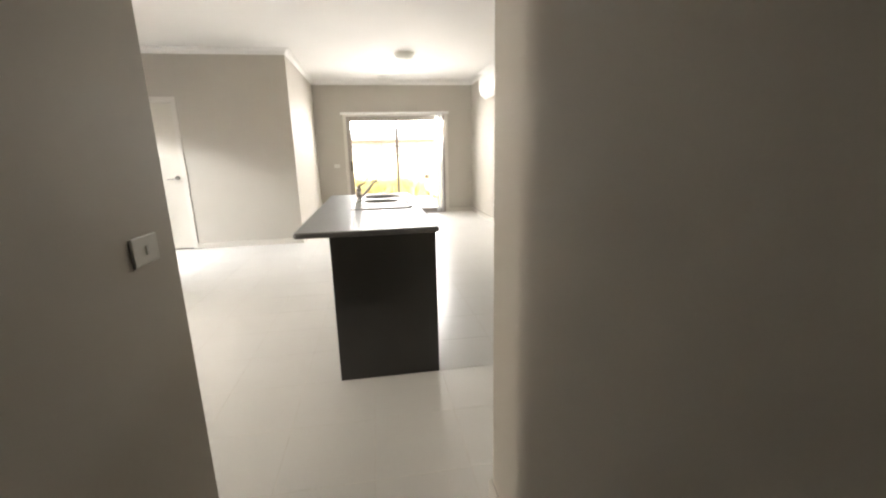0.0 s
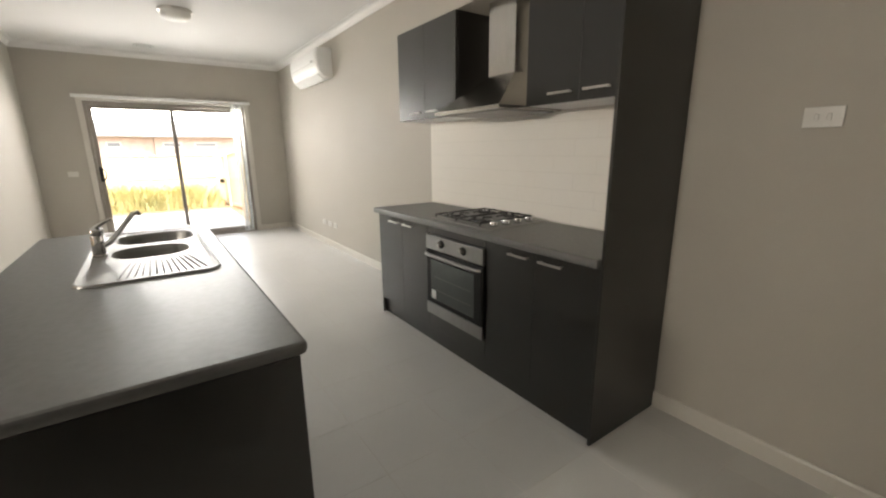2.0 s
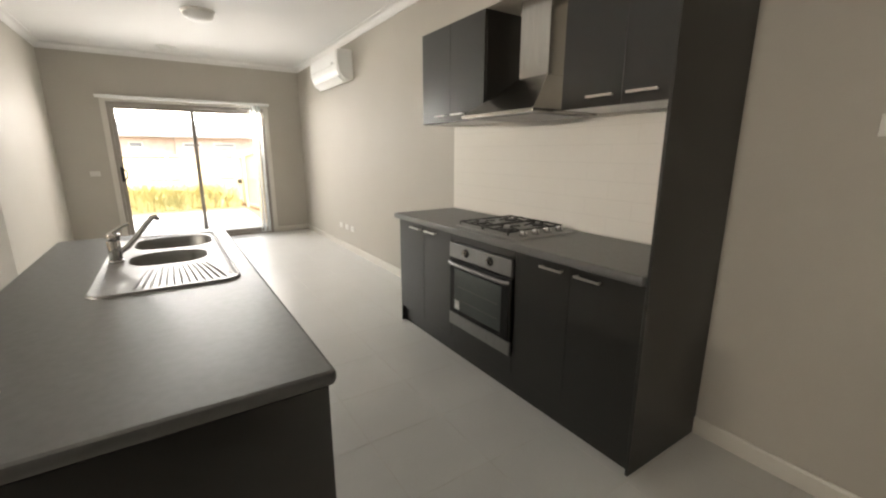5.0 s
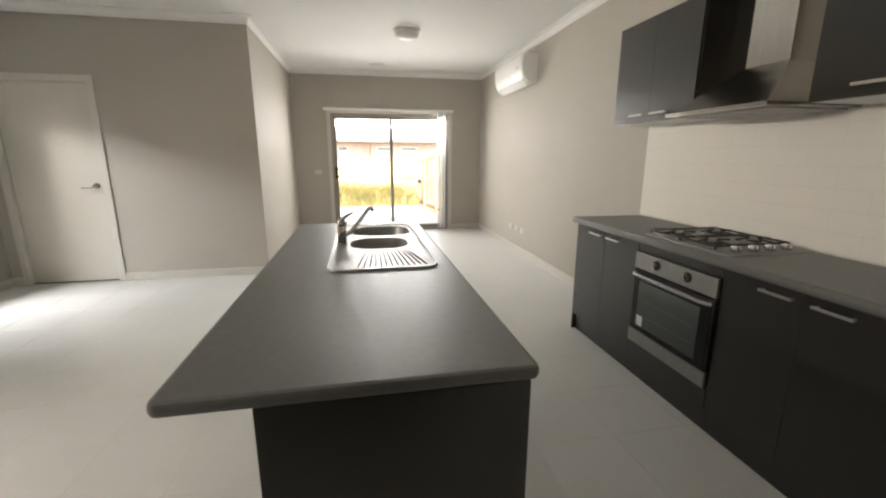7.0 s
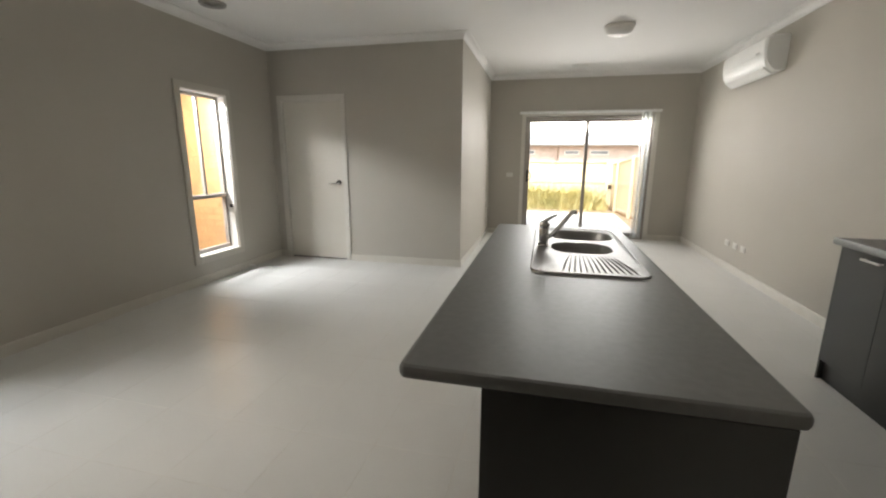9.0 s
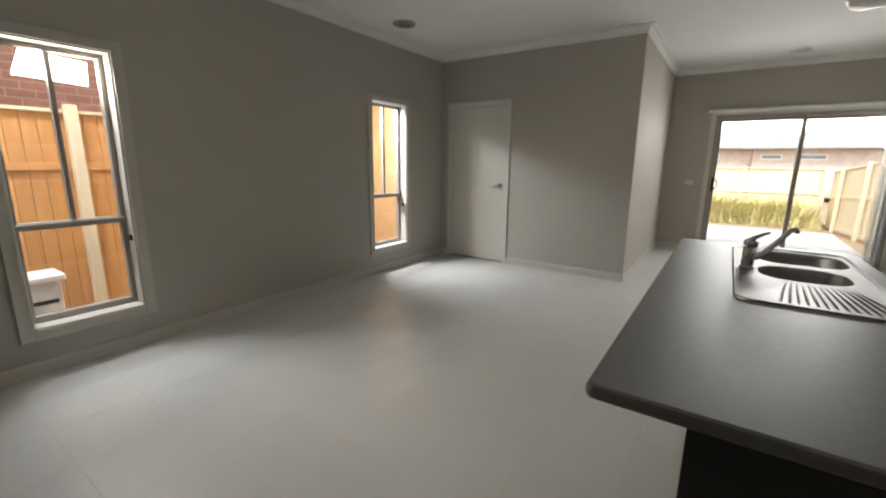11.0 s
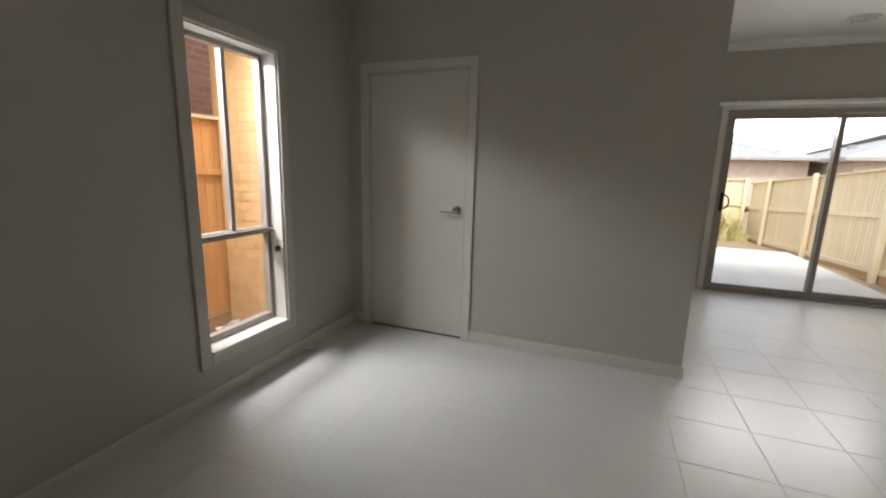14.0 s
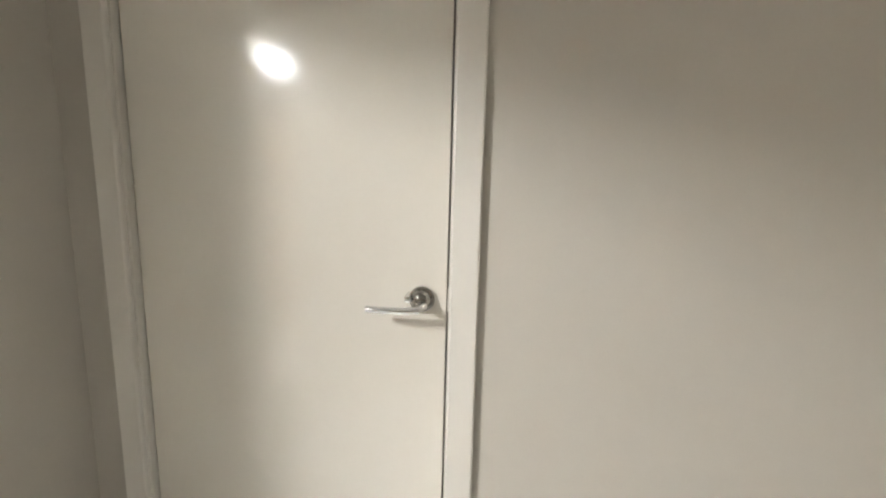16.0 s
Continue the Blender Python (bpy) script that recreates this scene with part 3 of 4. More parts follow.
part("base", cyl((-0.075, 4.43, 0.9036), (0, 0, 1), 0.028, 0.012, 24, bevel=0.003), M_CHROME, tp, "", True)
part("body", cyl((-0.075, 4.43, 0.9156), (0, 0, 1), 0.024, 0.085, 24, bevel=0.004), M_CHROME, tp, "", True)
part("cartridge", cyl((-0.075, 4.43, 1.0006), (0.15, 0, 1), 0.026, 0.030, 24, bevel=0.007), M_CHROME, tp, "", True)
part("lever", tube([(-0.082, 4.43, 1.024), (-0.060, 4.43, 1.043), (-0.035, 4.43, 1.058), (-0.012, 4.43, 1.068)], 0.012, 10, taper=0.5), M_CHROME, tp, "", True)
part("spout", tube([(-0.062, 4.44, 0.945), (-0.03, 4.46, 0.962), (0.01, 4.49, 1.005), (0.045, 4.52, 1.048), (0.066, 4.54, 1.070), (0.082, 4.553, 1.074), (0.09, 4.56, 1.060)], 0.0125, 14, taper=0.85), M_CHROME, tp, "", True)

# ---- wall run of the kitchen ----
FX = 1.655                                            # the doors' face
solid("tall_end_panel", box(FX - 0.004, XR - 0.001, 3.050, 3.064, 0, 2.46, 0.0015), M_CAB, "full-height black laminate end panel", "panel")


def base_unit(y0, y1, name="base_cabinet"):
    cb = thing(name, ((FX + XR) / 2, (y0 + y1) / 2, 0), "black laminate base cabinet with two doors and bar handles", "cabinet", "kitchen base cabinets")
    part("carcass", box(FX + 0.019, XR - 0.002, y0 + 0.0005, y1 - 0.0005, 0.13, 0.858), M_CAB, cb)
    part("kickboard", box(FX + 0.03, FX + 0.046, y0 + 0.0005, y1 - 0.0005, 0, 0.1295), M_CAB, cb)
    ym = (y0 + y1) / 2
    for k, (a, b) in enumerate(((y0 + 0.0015, ym - 0.0012), (ym + 0.0012, y1 - 0.0015))):
        dd = part("door", box(FX, FX + 0.018, a, b, 0.132, 0.856, 0.001), M_CAB, cb)
        h0, h1 = (ym - 0.175, ym - 0.035) if k == 0 else (ym + 0.035, ym + 0.175)
        part("handle", box(FX - 0.026, FX - 0.020, h0, h1, 0.812, 0.824, 0.002), M_HANDLE, dd, "satin metal bar handle")
        for hy in (h0 + 0.006, h1 - 0.014):
            part("handle_leg", box(FX - 0.0205, FX + 0.0005, hy, hy + 0.008, 0.814, 0.822), M_HANDLE, cb)
    return cb


base_unit(4.402, 5.118)
base_unit(3.0655, 3.800)
part("side_panel", box(FX + 0.001, XR - 0.002, 5.1185, 5.134, 0, 0.858, 0.001), M_CAB, bpy.data.objects["base_cabinet"])

oh = thing("oven_cabinet", ((FX + XR) / 2, 4.1, 0), "black laminate oven housing with filler strips", "cabinet", "kitchen base cabinets")
part("carcass", box(FX + 0.28, XR - 0.002, 3.8015, 4.4005, 0.13, 0.858), M_CAB, oh)
part("kickboard", box(FX + 0.03, FX + 0.046, 3.8015, 4.4005, 0, 0.1295), M_CAB, oh)
part("top_filler", box(FX, FX + 0.018, 3.802, 4.400, 0.806, 0.856, 0.001), M_CAB, oh)
part("bottom_filler", box(FX, FX + 0.018, 3.802, 4.400, 0.132, 0.236, 0.001), M_CAB, oh)

ov = thing("oven", (FX, 4.1, 0.24), "stainless steel built-in oven with a dark glass door", "oven")
OY0, OY1 = 3.805, 4.397
part("body", box(FX + 0.004, FX + 0.26, OY0 + 0.01, OY1 - 0.01, 0.242, 0.80), M_BLACK, ov)
part("control_panel", box(FX - 0.020, FX + 0.003, OY0, OY1, 0.705, 0.802, 0.003), M_STEEL, ov, "stainless control panel")
for ky in (3.985, 4.215):
    kb = part("knob", cyl((FX - 0.0205, ky, 0.757), (-1, 0, 0), 0.022, 0.022, 24, r2=0.019, bevel=0.003), M_KNOB, ov, "dark steel dial", True)
    part("knob_ring", cyl((FX - 0.0202, ky, 0.757), (-1, 0, 0), 0.027, 0.003, 24), M_BLACK, kb, "", True)
door_ = part("oven_door", box(FX - 0.018, FX + 0.003, OY0, OY1, 0.325, 0.694, 0.003), M_BLACK, ov)
part("glass", box(FX - 0.0215, FX - 0.0182, OY0 + 0.012, OY1 - 0.012, 0.33, 0.665, 0.001), M_OVENGLASS, door_, "dark reflective glass")
part("bottom_trim", box(FX - 0.020, FX + 0.003, OY0, OY1, 0.242, 0.322, 0.003), M_STEEL, ov, "stainless lower strip")
hn = part("oven_handle", tube([(FX - 0.024, OY0 + 0.012, 0.672), (FX - 0.040, OY0 + 0.03, 0.672), (FX - 0.046, OY0 + 0.07, 0.672), (FX - 0.048, 4.1, 0.672), (FX - 0.046, OY1 - 0.07, 0.672), (FX - 0.040, OY1 - 0.03, 0.672), (FX - 0.024, OY1 - 0.012, 0.672)], 0.011, 12), M_STEEL, ov, "curved stainless bar handle", True)
part("viewing_window", box(FX - 0.0219, FX - 0.0216, OY0 + 0.075, OY1 - 0.06, 0.36, 0.635), M_OVENWIN, door_, "greenish dark viewing window")
for zz in (0.43, 0.52):
    part("shelf_rail", box(FX - 0.0224, FX - 0.0220, OY0 + 0.10, OY1 - 0.10, zz, zz + 0.004), M_IRON, door_)
part("sticker", box(FX - 0.0229, FX - 0.0220, OY1 - 0.115, OY1 - 0.065, 0.365, 0.425), M_WHITE, door_, "white paper sticker")

worktop("kitchen_worktop", (1.9, 4.1, 0.8585), "dark charcoal laminate worktop with a rounded front edge", 1.622, XR - 0.0025, 3.0645, 5.165, 0.8585, 0.90, 0.006, 0.011)
spb = thing("splashback", (XR, 4.1, 0.9), "glossy off-white wall tiles laid in running bond", "splashback", "", "structure")
part("grout_bed", box(XR - 0.0071, XR - 0.0005, 3.0645, 5.165, 0.9005, 1.572), M_GROUT_PALE, spb, "pale grout")
tile_mesh = {}
for row in range(7):
    za, zb = 0.909 + row * 0.1, min(1.0075 + row * 0.1, 1.572)
    edge = 5.165 + (0.151 if row % 2 else 0.0)
    while edge > 3.0645:
        y0, y1 = max(edge - 0.3005, 3.0645), min(edge, 5.165)
        edge -= 0.302
        if y1 - y0 < 0.004:
            continue
        key = (round(y1 - y0, 4), round(zb - za, 4))
        if key not in tile_mesh:
            tl = part("tile", box(XR - 0.008, XR - 0.0072, y0, y1, za, zb, 0.0003), M_SPLASH, spb)
            tile_mesh[key] = (tl, y0, za)
        else:
            src, ys, zs = tile_mesh[key]
            tl = new("tile", src.data)
            tl.parent = spb
            tl.location = src.location + Vector((0, y0 - ys, za - zs))

# cooktop
ck = thing("gas_cooktop", (1.95, 4.11, 0.90), "stainless steel gas cooktop with black cast-iron trivets", "cooktop")
CX0, CX1, CY0, CY1 = 1.69, 2.185, 3.815, 4.41
bm = bmesh.new()
loft(bm, [(rounded(CX0, CX1, CY0, CY1, 0.012), 0.9005), (rounded(CX0 + 0.002, CX1 - 0.002, CY0 + 0.002, CY1 - 0.002, 0.012), 0.906), (rounded(CX0 + 0.012, CX1 - 0.012, CY0 + 0.012, CY1 - 0.012, 0.01), 0.908)])
part("hob_plate", bm, M_STEEL, ck, "brushed steel plate", True)
for bx, by, r in ((1.81, 4.29, 0.036), (2.06, 4.29, 0.046), (1.81, 4.04, 0.046), (2.06, 4.04, 0.036)):
    bn = part("burner", cyl((bx, by, 0.9075), (0, 0, 1), r + 0.012, 0.010, 28, bevel=0.003), M_STEEL, ck, "", True)
    part("burner_cap", cyl((bx, by, 0.9176), (0, 0, 1), r, 0.010, 28, bevel=0.003), M_BLACK, bn, "black enamel cap", True)
for y0, y1 in ((3.935, 4.160), (4.170, 4.395)):
    tv = part("trivet", tube([(1.72, y0, 0.927), (2.155, y0, 0.927), (2.155, y1, 0.927), (1.72, y1, 0.927), (1.72, y0, 0.927)], 0.0055, 8), M_IRON, ck, "black cast-iron trivet", True)
    ymid = (y0 + y1) / 2
    for xx in (1.81, 2.06):
        part("bar", tube([(xx, y0, 0.929), (xx, ymid - 0.03, 0.935)], 0.005, 8), M_IRON, tv, "", True)
        part("bar", tube([(xx, y1, 0.929), (xx, ymid + 0.03, 0.935)], 0.005, 8), M_IRON, tv, "", True)
        for s in (-1, 1):
            part("bar", tube([(xx + s * 0.03, ymid, 0.935), (xx + s * 0.105, ymid, 0.929)], 0.005, 8), M_IRON, tv, "", True)
    for xx in (1.72, 2.155):
        for yy in (y0, y1):
            part("foot", cyl((xx, yy, 0.908), (0, 0, 1), 0.006, 0.018, 8), M_IRON, tv)
for i in range(4):
    kx = 1.775 + 0.098 * i
    kb = part("knob", cyl((kx, 3.872, 0.908), (0, 0, 1), 0.025, 0.030, 24, r2=0.021, bevel=0.005), M_CHROME, ck, "round steel control knob", True)
    part("pointer", box(kx - 0.002, kx + 0.002, 3.853, 3.872, 0.9375, 0.9392), M_BLACK, kb)


# wall cupboards
def wall_unit(y0, y1):
    cb = thing("wall_cabinet", (2.05, (y0 + y1) / 2, 1.575), "black laminate wall cupboard with two doors and bar handles", "cabinet", "kitchen wall cabinets")
    part("carcass", box(1.893, XR - 0.001, y0, y1, 1.578, 2.210, 0.001), M_CAB, cb)
    part("base_panel", box(1.8935, XR - 0.0095, y0 + 0.001, y1 - 0.001, 1.5735, 1.5775), M_WHITE, cb, "white melamine underside")
    ym = (y0 + y1) / 2
    for k, (a, b) in enumerate(((y0 + 0.001, ym - 0.0012), (ym + 0.0012, y1 - 0.001))):
        dd = part("door", box(1.874, 1.8925, a, b, 1.574, 2.209, 0.001), M_CAB, cb)
        h0, h1 = (ym - 0.175, ym - 0.035) if k == 0 else (ym + 0.035, ym + 0.175)
        part("handle", box(1.848, 1.854, h0, h1, 1.614, 1.626, 0.002), M_HANDLE, dd, "satin metal bar handle")
        for hy in (h0 + 0.006, h1 - 0.014):
            part("handle_leg", box(1.8535, 1.8745, hy, hy + 0.008, 1.616, 1.624), M_HANDLE, cb)
    return cb


wall_unit(4.375, 5.122)
wall_unit(3.0645, 3.742)

# range hood
rh = thing("range_hood", (1.96, 4.07, 1.555), "stainless steel canopy range hood with a square chimney", "range hood")
HY0, HY1, HXF, HXB = 3.768, 4.370, 1.700, XR - 0.0085
part("canopy_lip", box(HXF, HXB, HY0, HY1, 1.564, 1.582, 0.002), M_HOOD, rh, "thin steel edge")
bm = bmesh.new()
low = [(HXF + 0.004, HY0 + 0.004), (HXB, HY0 + 0.004), (HXB, HY1 - 0.004), (HXF + 0.004, HY1 - 0.004)]
high = [(1.985, 3.95), (HXB, 3.95), (HXB, 4.185), (1.985, 4.185)]
mixed = lambda k: [(p[0] + (q[0] - p[0]) * k, p[1] + (q[1] - p[1]) * k) for p, q in zip(low, high)]
loft(bm, [(low, 1.5825), (mixed(0.36), 1.652), (mixed(0.70), 1.722), (high, 1.79)])
part("canopy", bm, M_HOOD, rh, "", False)
part("chimney", box(1.988, HXB, 3.953, 4.182, 1.7905, 2.211, 0.002), M_HOOD, rh, "square steel chimney")
for y0 in (3.80, 4.075):
    part("filter", box(1.76, 2.17, y0, y0 + 0.265, 1.558, 1.5635, 0.001), M_STEEL, rh, "ribbed grease filter")

# ---- split-system air conditioner ----
ac = thing("air_conditioner", (XR, 7.945, 2.2), "white wall-mounted split-system air conditioner", "air conditioner")
prof = [(0.0, 2.240), (0.05, 2.224), (0.10, 2.231), (0.150, 2.269), (0.182, 2.319), (0.198, 2.379), (0.204, 2.45), (0.203, 2.52), (0.192, 2.560), (0.160, 2.580), (0.0, 2.585)]
bm = bmesh.new()
A0, A1 = 7.36, 8.45
ringA, ringB = ([bm.verts.new((XR - 0.0005 - x, yy, z)) for x, z in prof] for yy in (A0 + 0.035, A1 - 0.035))
for k in range(len(prof)):
    bm.faces.new((ringA[k], ringA[(k + 1) % len(prof)], ringB[(k + 1) % len(prof)], ringB[k]))
part("body", bm, M_WHITE, ac, "", True)
for y0, y1 in ((A0, A0 + 0.035), (A1 - 0.035, A1)):
    bm = bmesh.new()
    ra, rb = ([bm.verts.new((XR - 0.0005 - x * f, yy, 2.405 + (z - 2.405) * f)) for x, z in prof] for yy, f in ((y0, 1.0 if y0 > 8 else 0.93), (y1, 0.93 if y0 > 8 else 1.0)))
    for k in range(len(prof)):
        bm.faces.new((ra[k], ra[(k + 1) % len(prof)], rb[(k + 1) % len(prof)], rb[k]))
    bm.faces.new(ra)
    bm.faces.new(rb[::-1])
    part("end_cap", bm, M_WHITE, ac, "", True)
bm = box(-0.055, 0.055, A0 + 0.06, A1 - 0.06, -0.004, 0.004, 0.003)
bmesh.ops.transform(bm, matrix=pose(XR - 0.131, 0, 2.245, 0, 38, 0), verts=bm.verts)
part("louvre", bm, M_WHITE, ac, "white air louvre, closed")
part("front_seam", box(XR - 0.2062, XR - 0.2035, A0 + 0.04, A1 - 0.04, 2.408, 2.411), M_GROUT, ac)
part("display", box(XR - 0.2062, XR - 0.2030, A0 + 0.12, A0 + 0.20, 2.422, 2.436), M_GREYVENT, ac, "small grey display strip")

# ---- small fixtures ----
lamp = thing("ceiling_lamp", (0.61, 7.40, CEIL), "round ceiling light with an opal glass dome, unlit", "lamp")
part("base_ring", cyl((0.61, 7.40, CEIL - 0.0005), (0, 0, -1), 0.155, 0.028, 40, bevel=0.004), M_HANDLE, lamp, "satin metal ring", True)
bm = bmesh.new()
loft(bm, [([(0.61 + r * math.cos(2 * math.pi * k / 36), 7.40 + r * math.sin(2 * math.pi * k / 36)) for k in range(36)], CEIL - 0.0286 - dz) for r, dz in ((0.142, 0.0), (0.138, 0.02), (0.122, 0.042), (0.09, 0.06), (0.045, 0.071), (0.012, 0.074))])
part("dome", bm, M_DIFF, lamp, "opal glass dome", True)


def ceiling_vent(x, y, label, grille):
    s = thing("ceiling_vent", (x, y, CEIL), label, "vent", "ceiling vents")

    def ring(r0, r1, z0, z1):
        bm = bmesh.new()
        circ = lambda r: [(x + r * math.cos(2 * math.pi * k / 40), y + r * math.sin(2 * math.pi * k / 40)) for k in range(40)]
        loft(bm, [(circ(r0), z0), (circ(r1), z0), (circ(r1 - 0.004), z1), (circ(r0 + 0.002), z1), (circ(r0), z0)], (False, False))
        return bm

    part("backing", cyl((x, y, CEIL - 0.0005), (0, 0, -1), 0.095, 0.004, 40), M_ALU, s, "dark duct opening", True)
    part("rim", ring(0.088, 0.118, CEIL - 0.001, CEIL - 0.016), grille, s, "", True)
    for k, r in enumerate((0.072, 0.050, 0.028)):
        part("cone_ring", ring(r - 0.014, r, CEIL - 0.006, CEIL - 0.020 - 0.004 * k), grille, s, "", True)


ceiling_vent(0.345, 9.30, "round white ceiling vent", M_WHITE)
ceiling_vent(-3.18, 5.86, "round grey ceiling vent in shade", M_GREYVENT)


def wall_plate(name, c, normal, w, h, label, toggles, category, group=""):
    """A moulded plate on a wall; normal is the unit axis that it faces along."""
    nx, ny = normal
    th = thing(name, c, label, category, group)

    def slab_at(u0, u1, z0, z1, d0, d1, bev):
        if nx:
            xs = sorted((c[0] + nx * d0, c[0] + nx * d1))
            return box(*xs, c[1] + u0, c[1] + u1, c[2] + z0, c[2] + z1, bev)
        ys = sorted((c[1] + ny * d0, c[1] + ny * d1))
        return box(c[0] + u0, c[0] + u1, *ys, c[2] + z0, c[2] + z1, bev)

    part("plate", slab_at(-w / 2, w / 2, -h / 2, h / 2, 0.0005, 0.009, 0.003), M_PLATE, th)
    for u in toggles:
        part("toggle", slab_at(u - 0.007, u + 0.007, -0.012, 0.012, 0.009, 0.0125, 0.002), M_PLATE, th)
    return th


wall_plate("light_switch", (XR, 2.57, 1.455), (-1, 0), 0.118, 0.074, "white two-gang light switch plate on the wall", (-0.018, 0.018), "light switch")
wall_plate("light_switch", (HX0, 1.885, 1.085), (1, 0), 0.118, 0.074, "white light switch plate on the hall wall", (0.0,), "light switch")
wall_plate("light_switch", (-0.70, YB, 1.07), (0, -1), 0.115, 0.072, "small white light switch beside the sliding door", (0.0,), "light switch")
for yy in (7.63, 7.84, 8.07):
    wall_plate("power_outlet", (XR, yy, 0.33), (-1, 0), 0.115, 0.072, "white double power outlet low on the wall", (-0.028, 0.028), "power outlet", "outlets")
cs = thing("cable_stub", (XL + 0.03, 6.58, 0.0), "short pale cable end by the skirting board", "cable")
part("sleeve", tube([(XL + 0.014, 6.56, 0.03), (XL + 0.04, 6.58, 0.028), (XL + 0.065, 6.61, 0.012)], 0.011, 10), M_WHITE, cs, "", True)
part("plug", cyl((XL + 0.062, 6.607, 0.012), (0.7, 0.7, -0.05), 0.0100, 0.014, 12), M_ALU, cs, "dark end", True)

# ---- outdoors ----
GZ = -0.20
FAR = -0.46                                            # the yard falls away towards the back fence
bm = bmesh.new()
rows = [[bm.verts.new((x, y, z)) for x in (-400, 400)] for y, z in ((-400, GZ), (13.0, GZ), (18.4, FAR), (600, FAR))]
for r0, r1 in zip(rows, rows[1:]):
    bm.faces.new((r0[0], r0[1], r1[1], r1[0]))
solid("ground", bm, M_DIRT, "bare sandy soil around the house", "ground", "structure")
solid("patio", box(-2.6, 1.75, YB + 0.245, 13.9, GZ - 0.02, -0.06, 0.01), M_CONC, "pale concrete patio slab", "patio", "structure")


def paling_fence(name, along, fixed, face, u0, u1, top, rails, post_at, label, plinth=True, slope=0.0, timber=None, foot=GZ):
    """A paling fence along an axis; face: the side (+1 or -1 across it) on which posts and rails show."""
    fn = thing(name, ((u0 + u1) / 2, fixed, foot) if along == "x" else (fixed, (u0 + u1) / 2, foot), label, "fence", "boundary fences")
    origin = ROOT[fn.name]

    def bx(ua, ub, ta, tb, za, zb, bev=0.0):
        ta, tb = sorted((fixed + face * ta, fixed + face * tb))
        b = box(ua, ub, ta, tb, za, zb, bev) if along == "x" else box(ta, tb, ua, ub, za, zb, bev)
        for v in b.verts:
            if v.co.z > foot + 0.1:
                v.co.z += slope * ((v.co.x if along == "x" else v.co.y) - (u0 + u1) / 2)
        return b

    w, gap = 0.098, 0.004
    first = None
    n = int((u1 - u0) / (w + gap))
    for i in range(n):
        ua = u0 + i * (w + gap)
        if first is None:
            first = part("paling", bx(ua, ua + w, -0.016, -0.0005, foot, top - 0.03, 0.001), timber or M_PINE, fn)
            base = ua
            continue
        ob = new("paling", first.data)
        ob.parent = fn
        off = ua - base
        jitter = 0.004 * math.sin(i * 12.9)
        ob.location = (off, jitter, slope * off) if along == "x" else (jitter, off, slope * off)
    for za, zb in rails:
        part("rail", bx(u0, u1, 0.0, 0.038, za, zb, 0.003), timber or M_POST, fn)
    part("capping", bx(u0, u1, -0.03, 0.055, top - 0.028, top, 0.004), M_POST, fn, "flat timber capping")
    if plinth:
        part("plinth_board", bx(u0, u1, 0.0, 0.024, foot - 0.12, foot + 0.16, 0.002), M_PLINTH, fn, "orange-brown treated plinth board")
    for p in post_at:
        part("post", bx(p - 0.042, p + 0.042, 0.0385, 0.118, foot - 0.12, top + 0.04, 0.005), M_POST, fn)
    return fn


paling_fence("back_fence", "x", 18.7, -1, -8.0, 2.3, 1.27, [(0.50, 0.58)], [-4.6, -2.2, 0.2, 2.15], "new yellow pine paling fence at the end of the yard", foot=FAR)
paling_fence("side_fence", "y", 2.34, -1, 10.15, 18.80, 1.42, [(0.66, 0.74), (-0.19, -0.11)], [9.95, 12.3, 14.75, 17.2], "new yellow pine paling fence beside the patio", slope=-0.058, foot=-0.34)
paling_fence("alley_fence", "y", -4.93, 1, 0.6, 7.18, 1.74, [(1.24, 1.30)], [1.1, 3.46, 5.55], "orange-toned pine paling fence close to the windows", timber=M_ALLEY)


def brick_face(parent, u_range, z_range, place, material, near=lambda u, z: True, proud=0.006):
    """Stretcher-bond bricks, proud of their mortar; near ones singly, the rest joined."""
    L, Hh, J, D = 0.230, 0.076, 0.010, proud
    shared = None
    rest = bmesh.new()
    origin = ROOT[parent.name]
    r = 0
    z = z_range[0]
    while z + Hh < z_range[1]:
        u = u_range[0] - (L + J) / 2 * (r % 2)
        while u < u_range[1]:
            a, b = max(u, u_range[0]), min(u + L, u_range[1])
            if b - a > 0.03:
                if b - a > L - 1e-4 and near(a, z):
                    if shared is None:
                        bm = bmesh.new()
                        merge(bm, box(0, L, 0, D, 0, Hh, min(0.0025, proud * 0.5), 1))
                        for v in bm.verts:
                            v.co = Vector(place(v.co.x, v.co.y, v.co.z)) - Vector(place(0, 0, 0))
                        bmesh.ops.recalc_face_normals(bm, faces=bm.faces)
                        shared = bpy.data.meshes.new("brick")
                        bm.to_mesh(shared)
                        bm.free()
                        shared.materials.append(material)
                    ob = new("brick", shared)
                    ob.parent = parent
                    ob.location = Vector(place(a, 0, z)) - origin
                else:
                    pts = [rest.verts.new(place(uu, tt, zz)) for uu in (a, b) for tt in (0, D) for zz in (z, z + Hh)]
                    for f in ((0, 1, 3, 2), (4, 6, 7, 5), (0, 4, 5, 1), (2, 3, 7, 6), (1, 5, 7, 3), (0, 2, 6, 4)):
                        rest.faces.new([pts[i] for i in f])
            u += L + J
        z += Hh + J
        r += 1
    if len(rest.verts):
        ob = part("brickwork", rest, material, parent)
        ob["kind"] = "stuff"
    else:
        rest.free()


# the house's own brick return beside the second window
rw = thing("brick_return_wall", (-4.4, 7.22, GZ), "cream face-brick return wall of the house", "wall", "", "structure")
part("mortar_backing", box(-4.90, -3.79, 7.08, 7.24, GZ, 2.74), M_CREAMJOINT, rw)
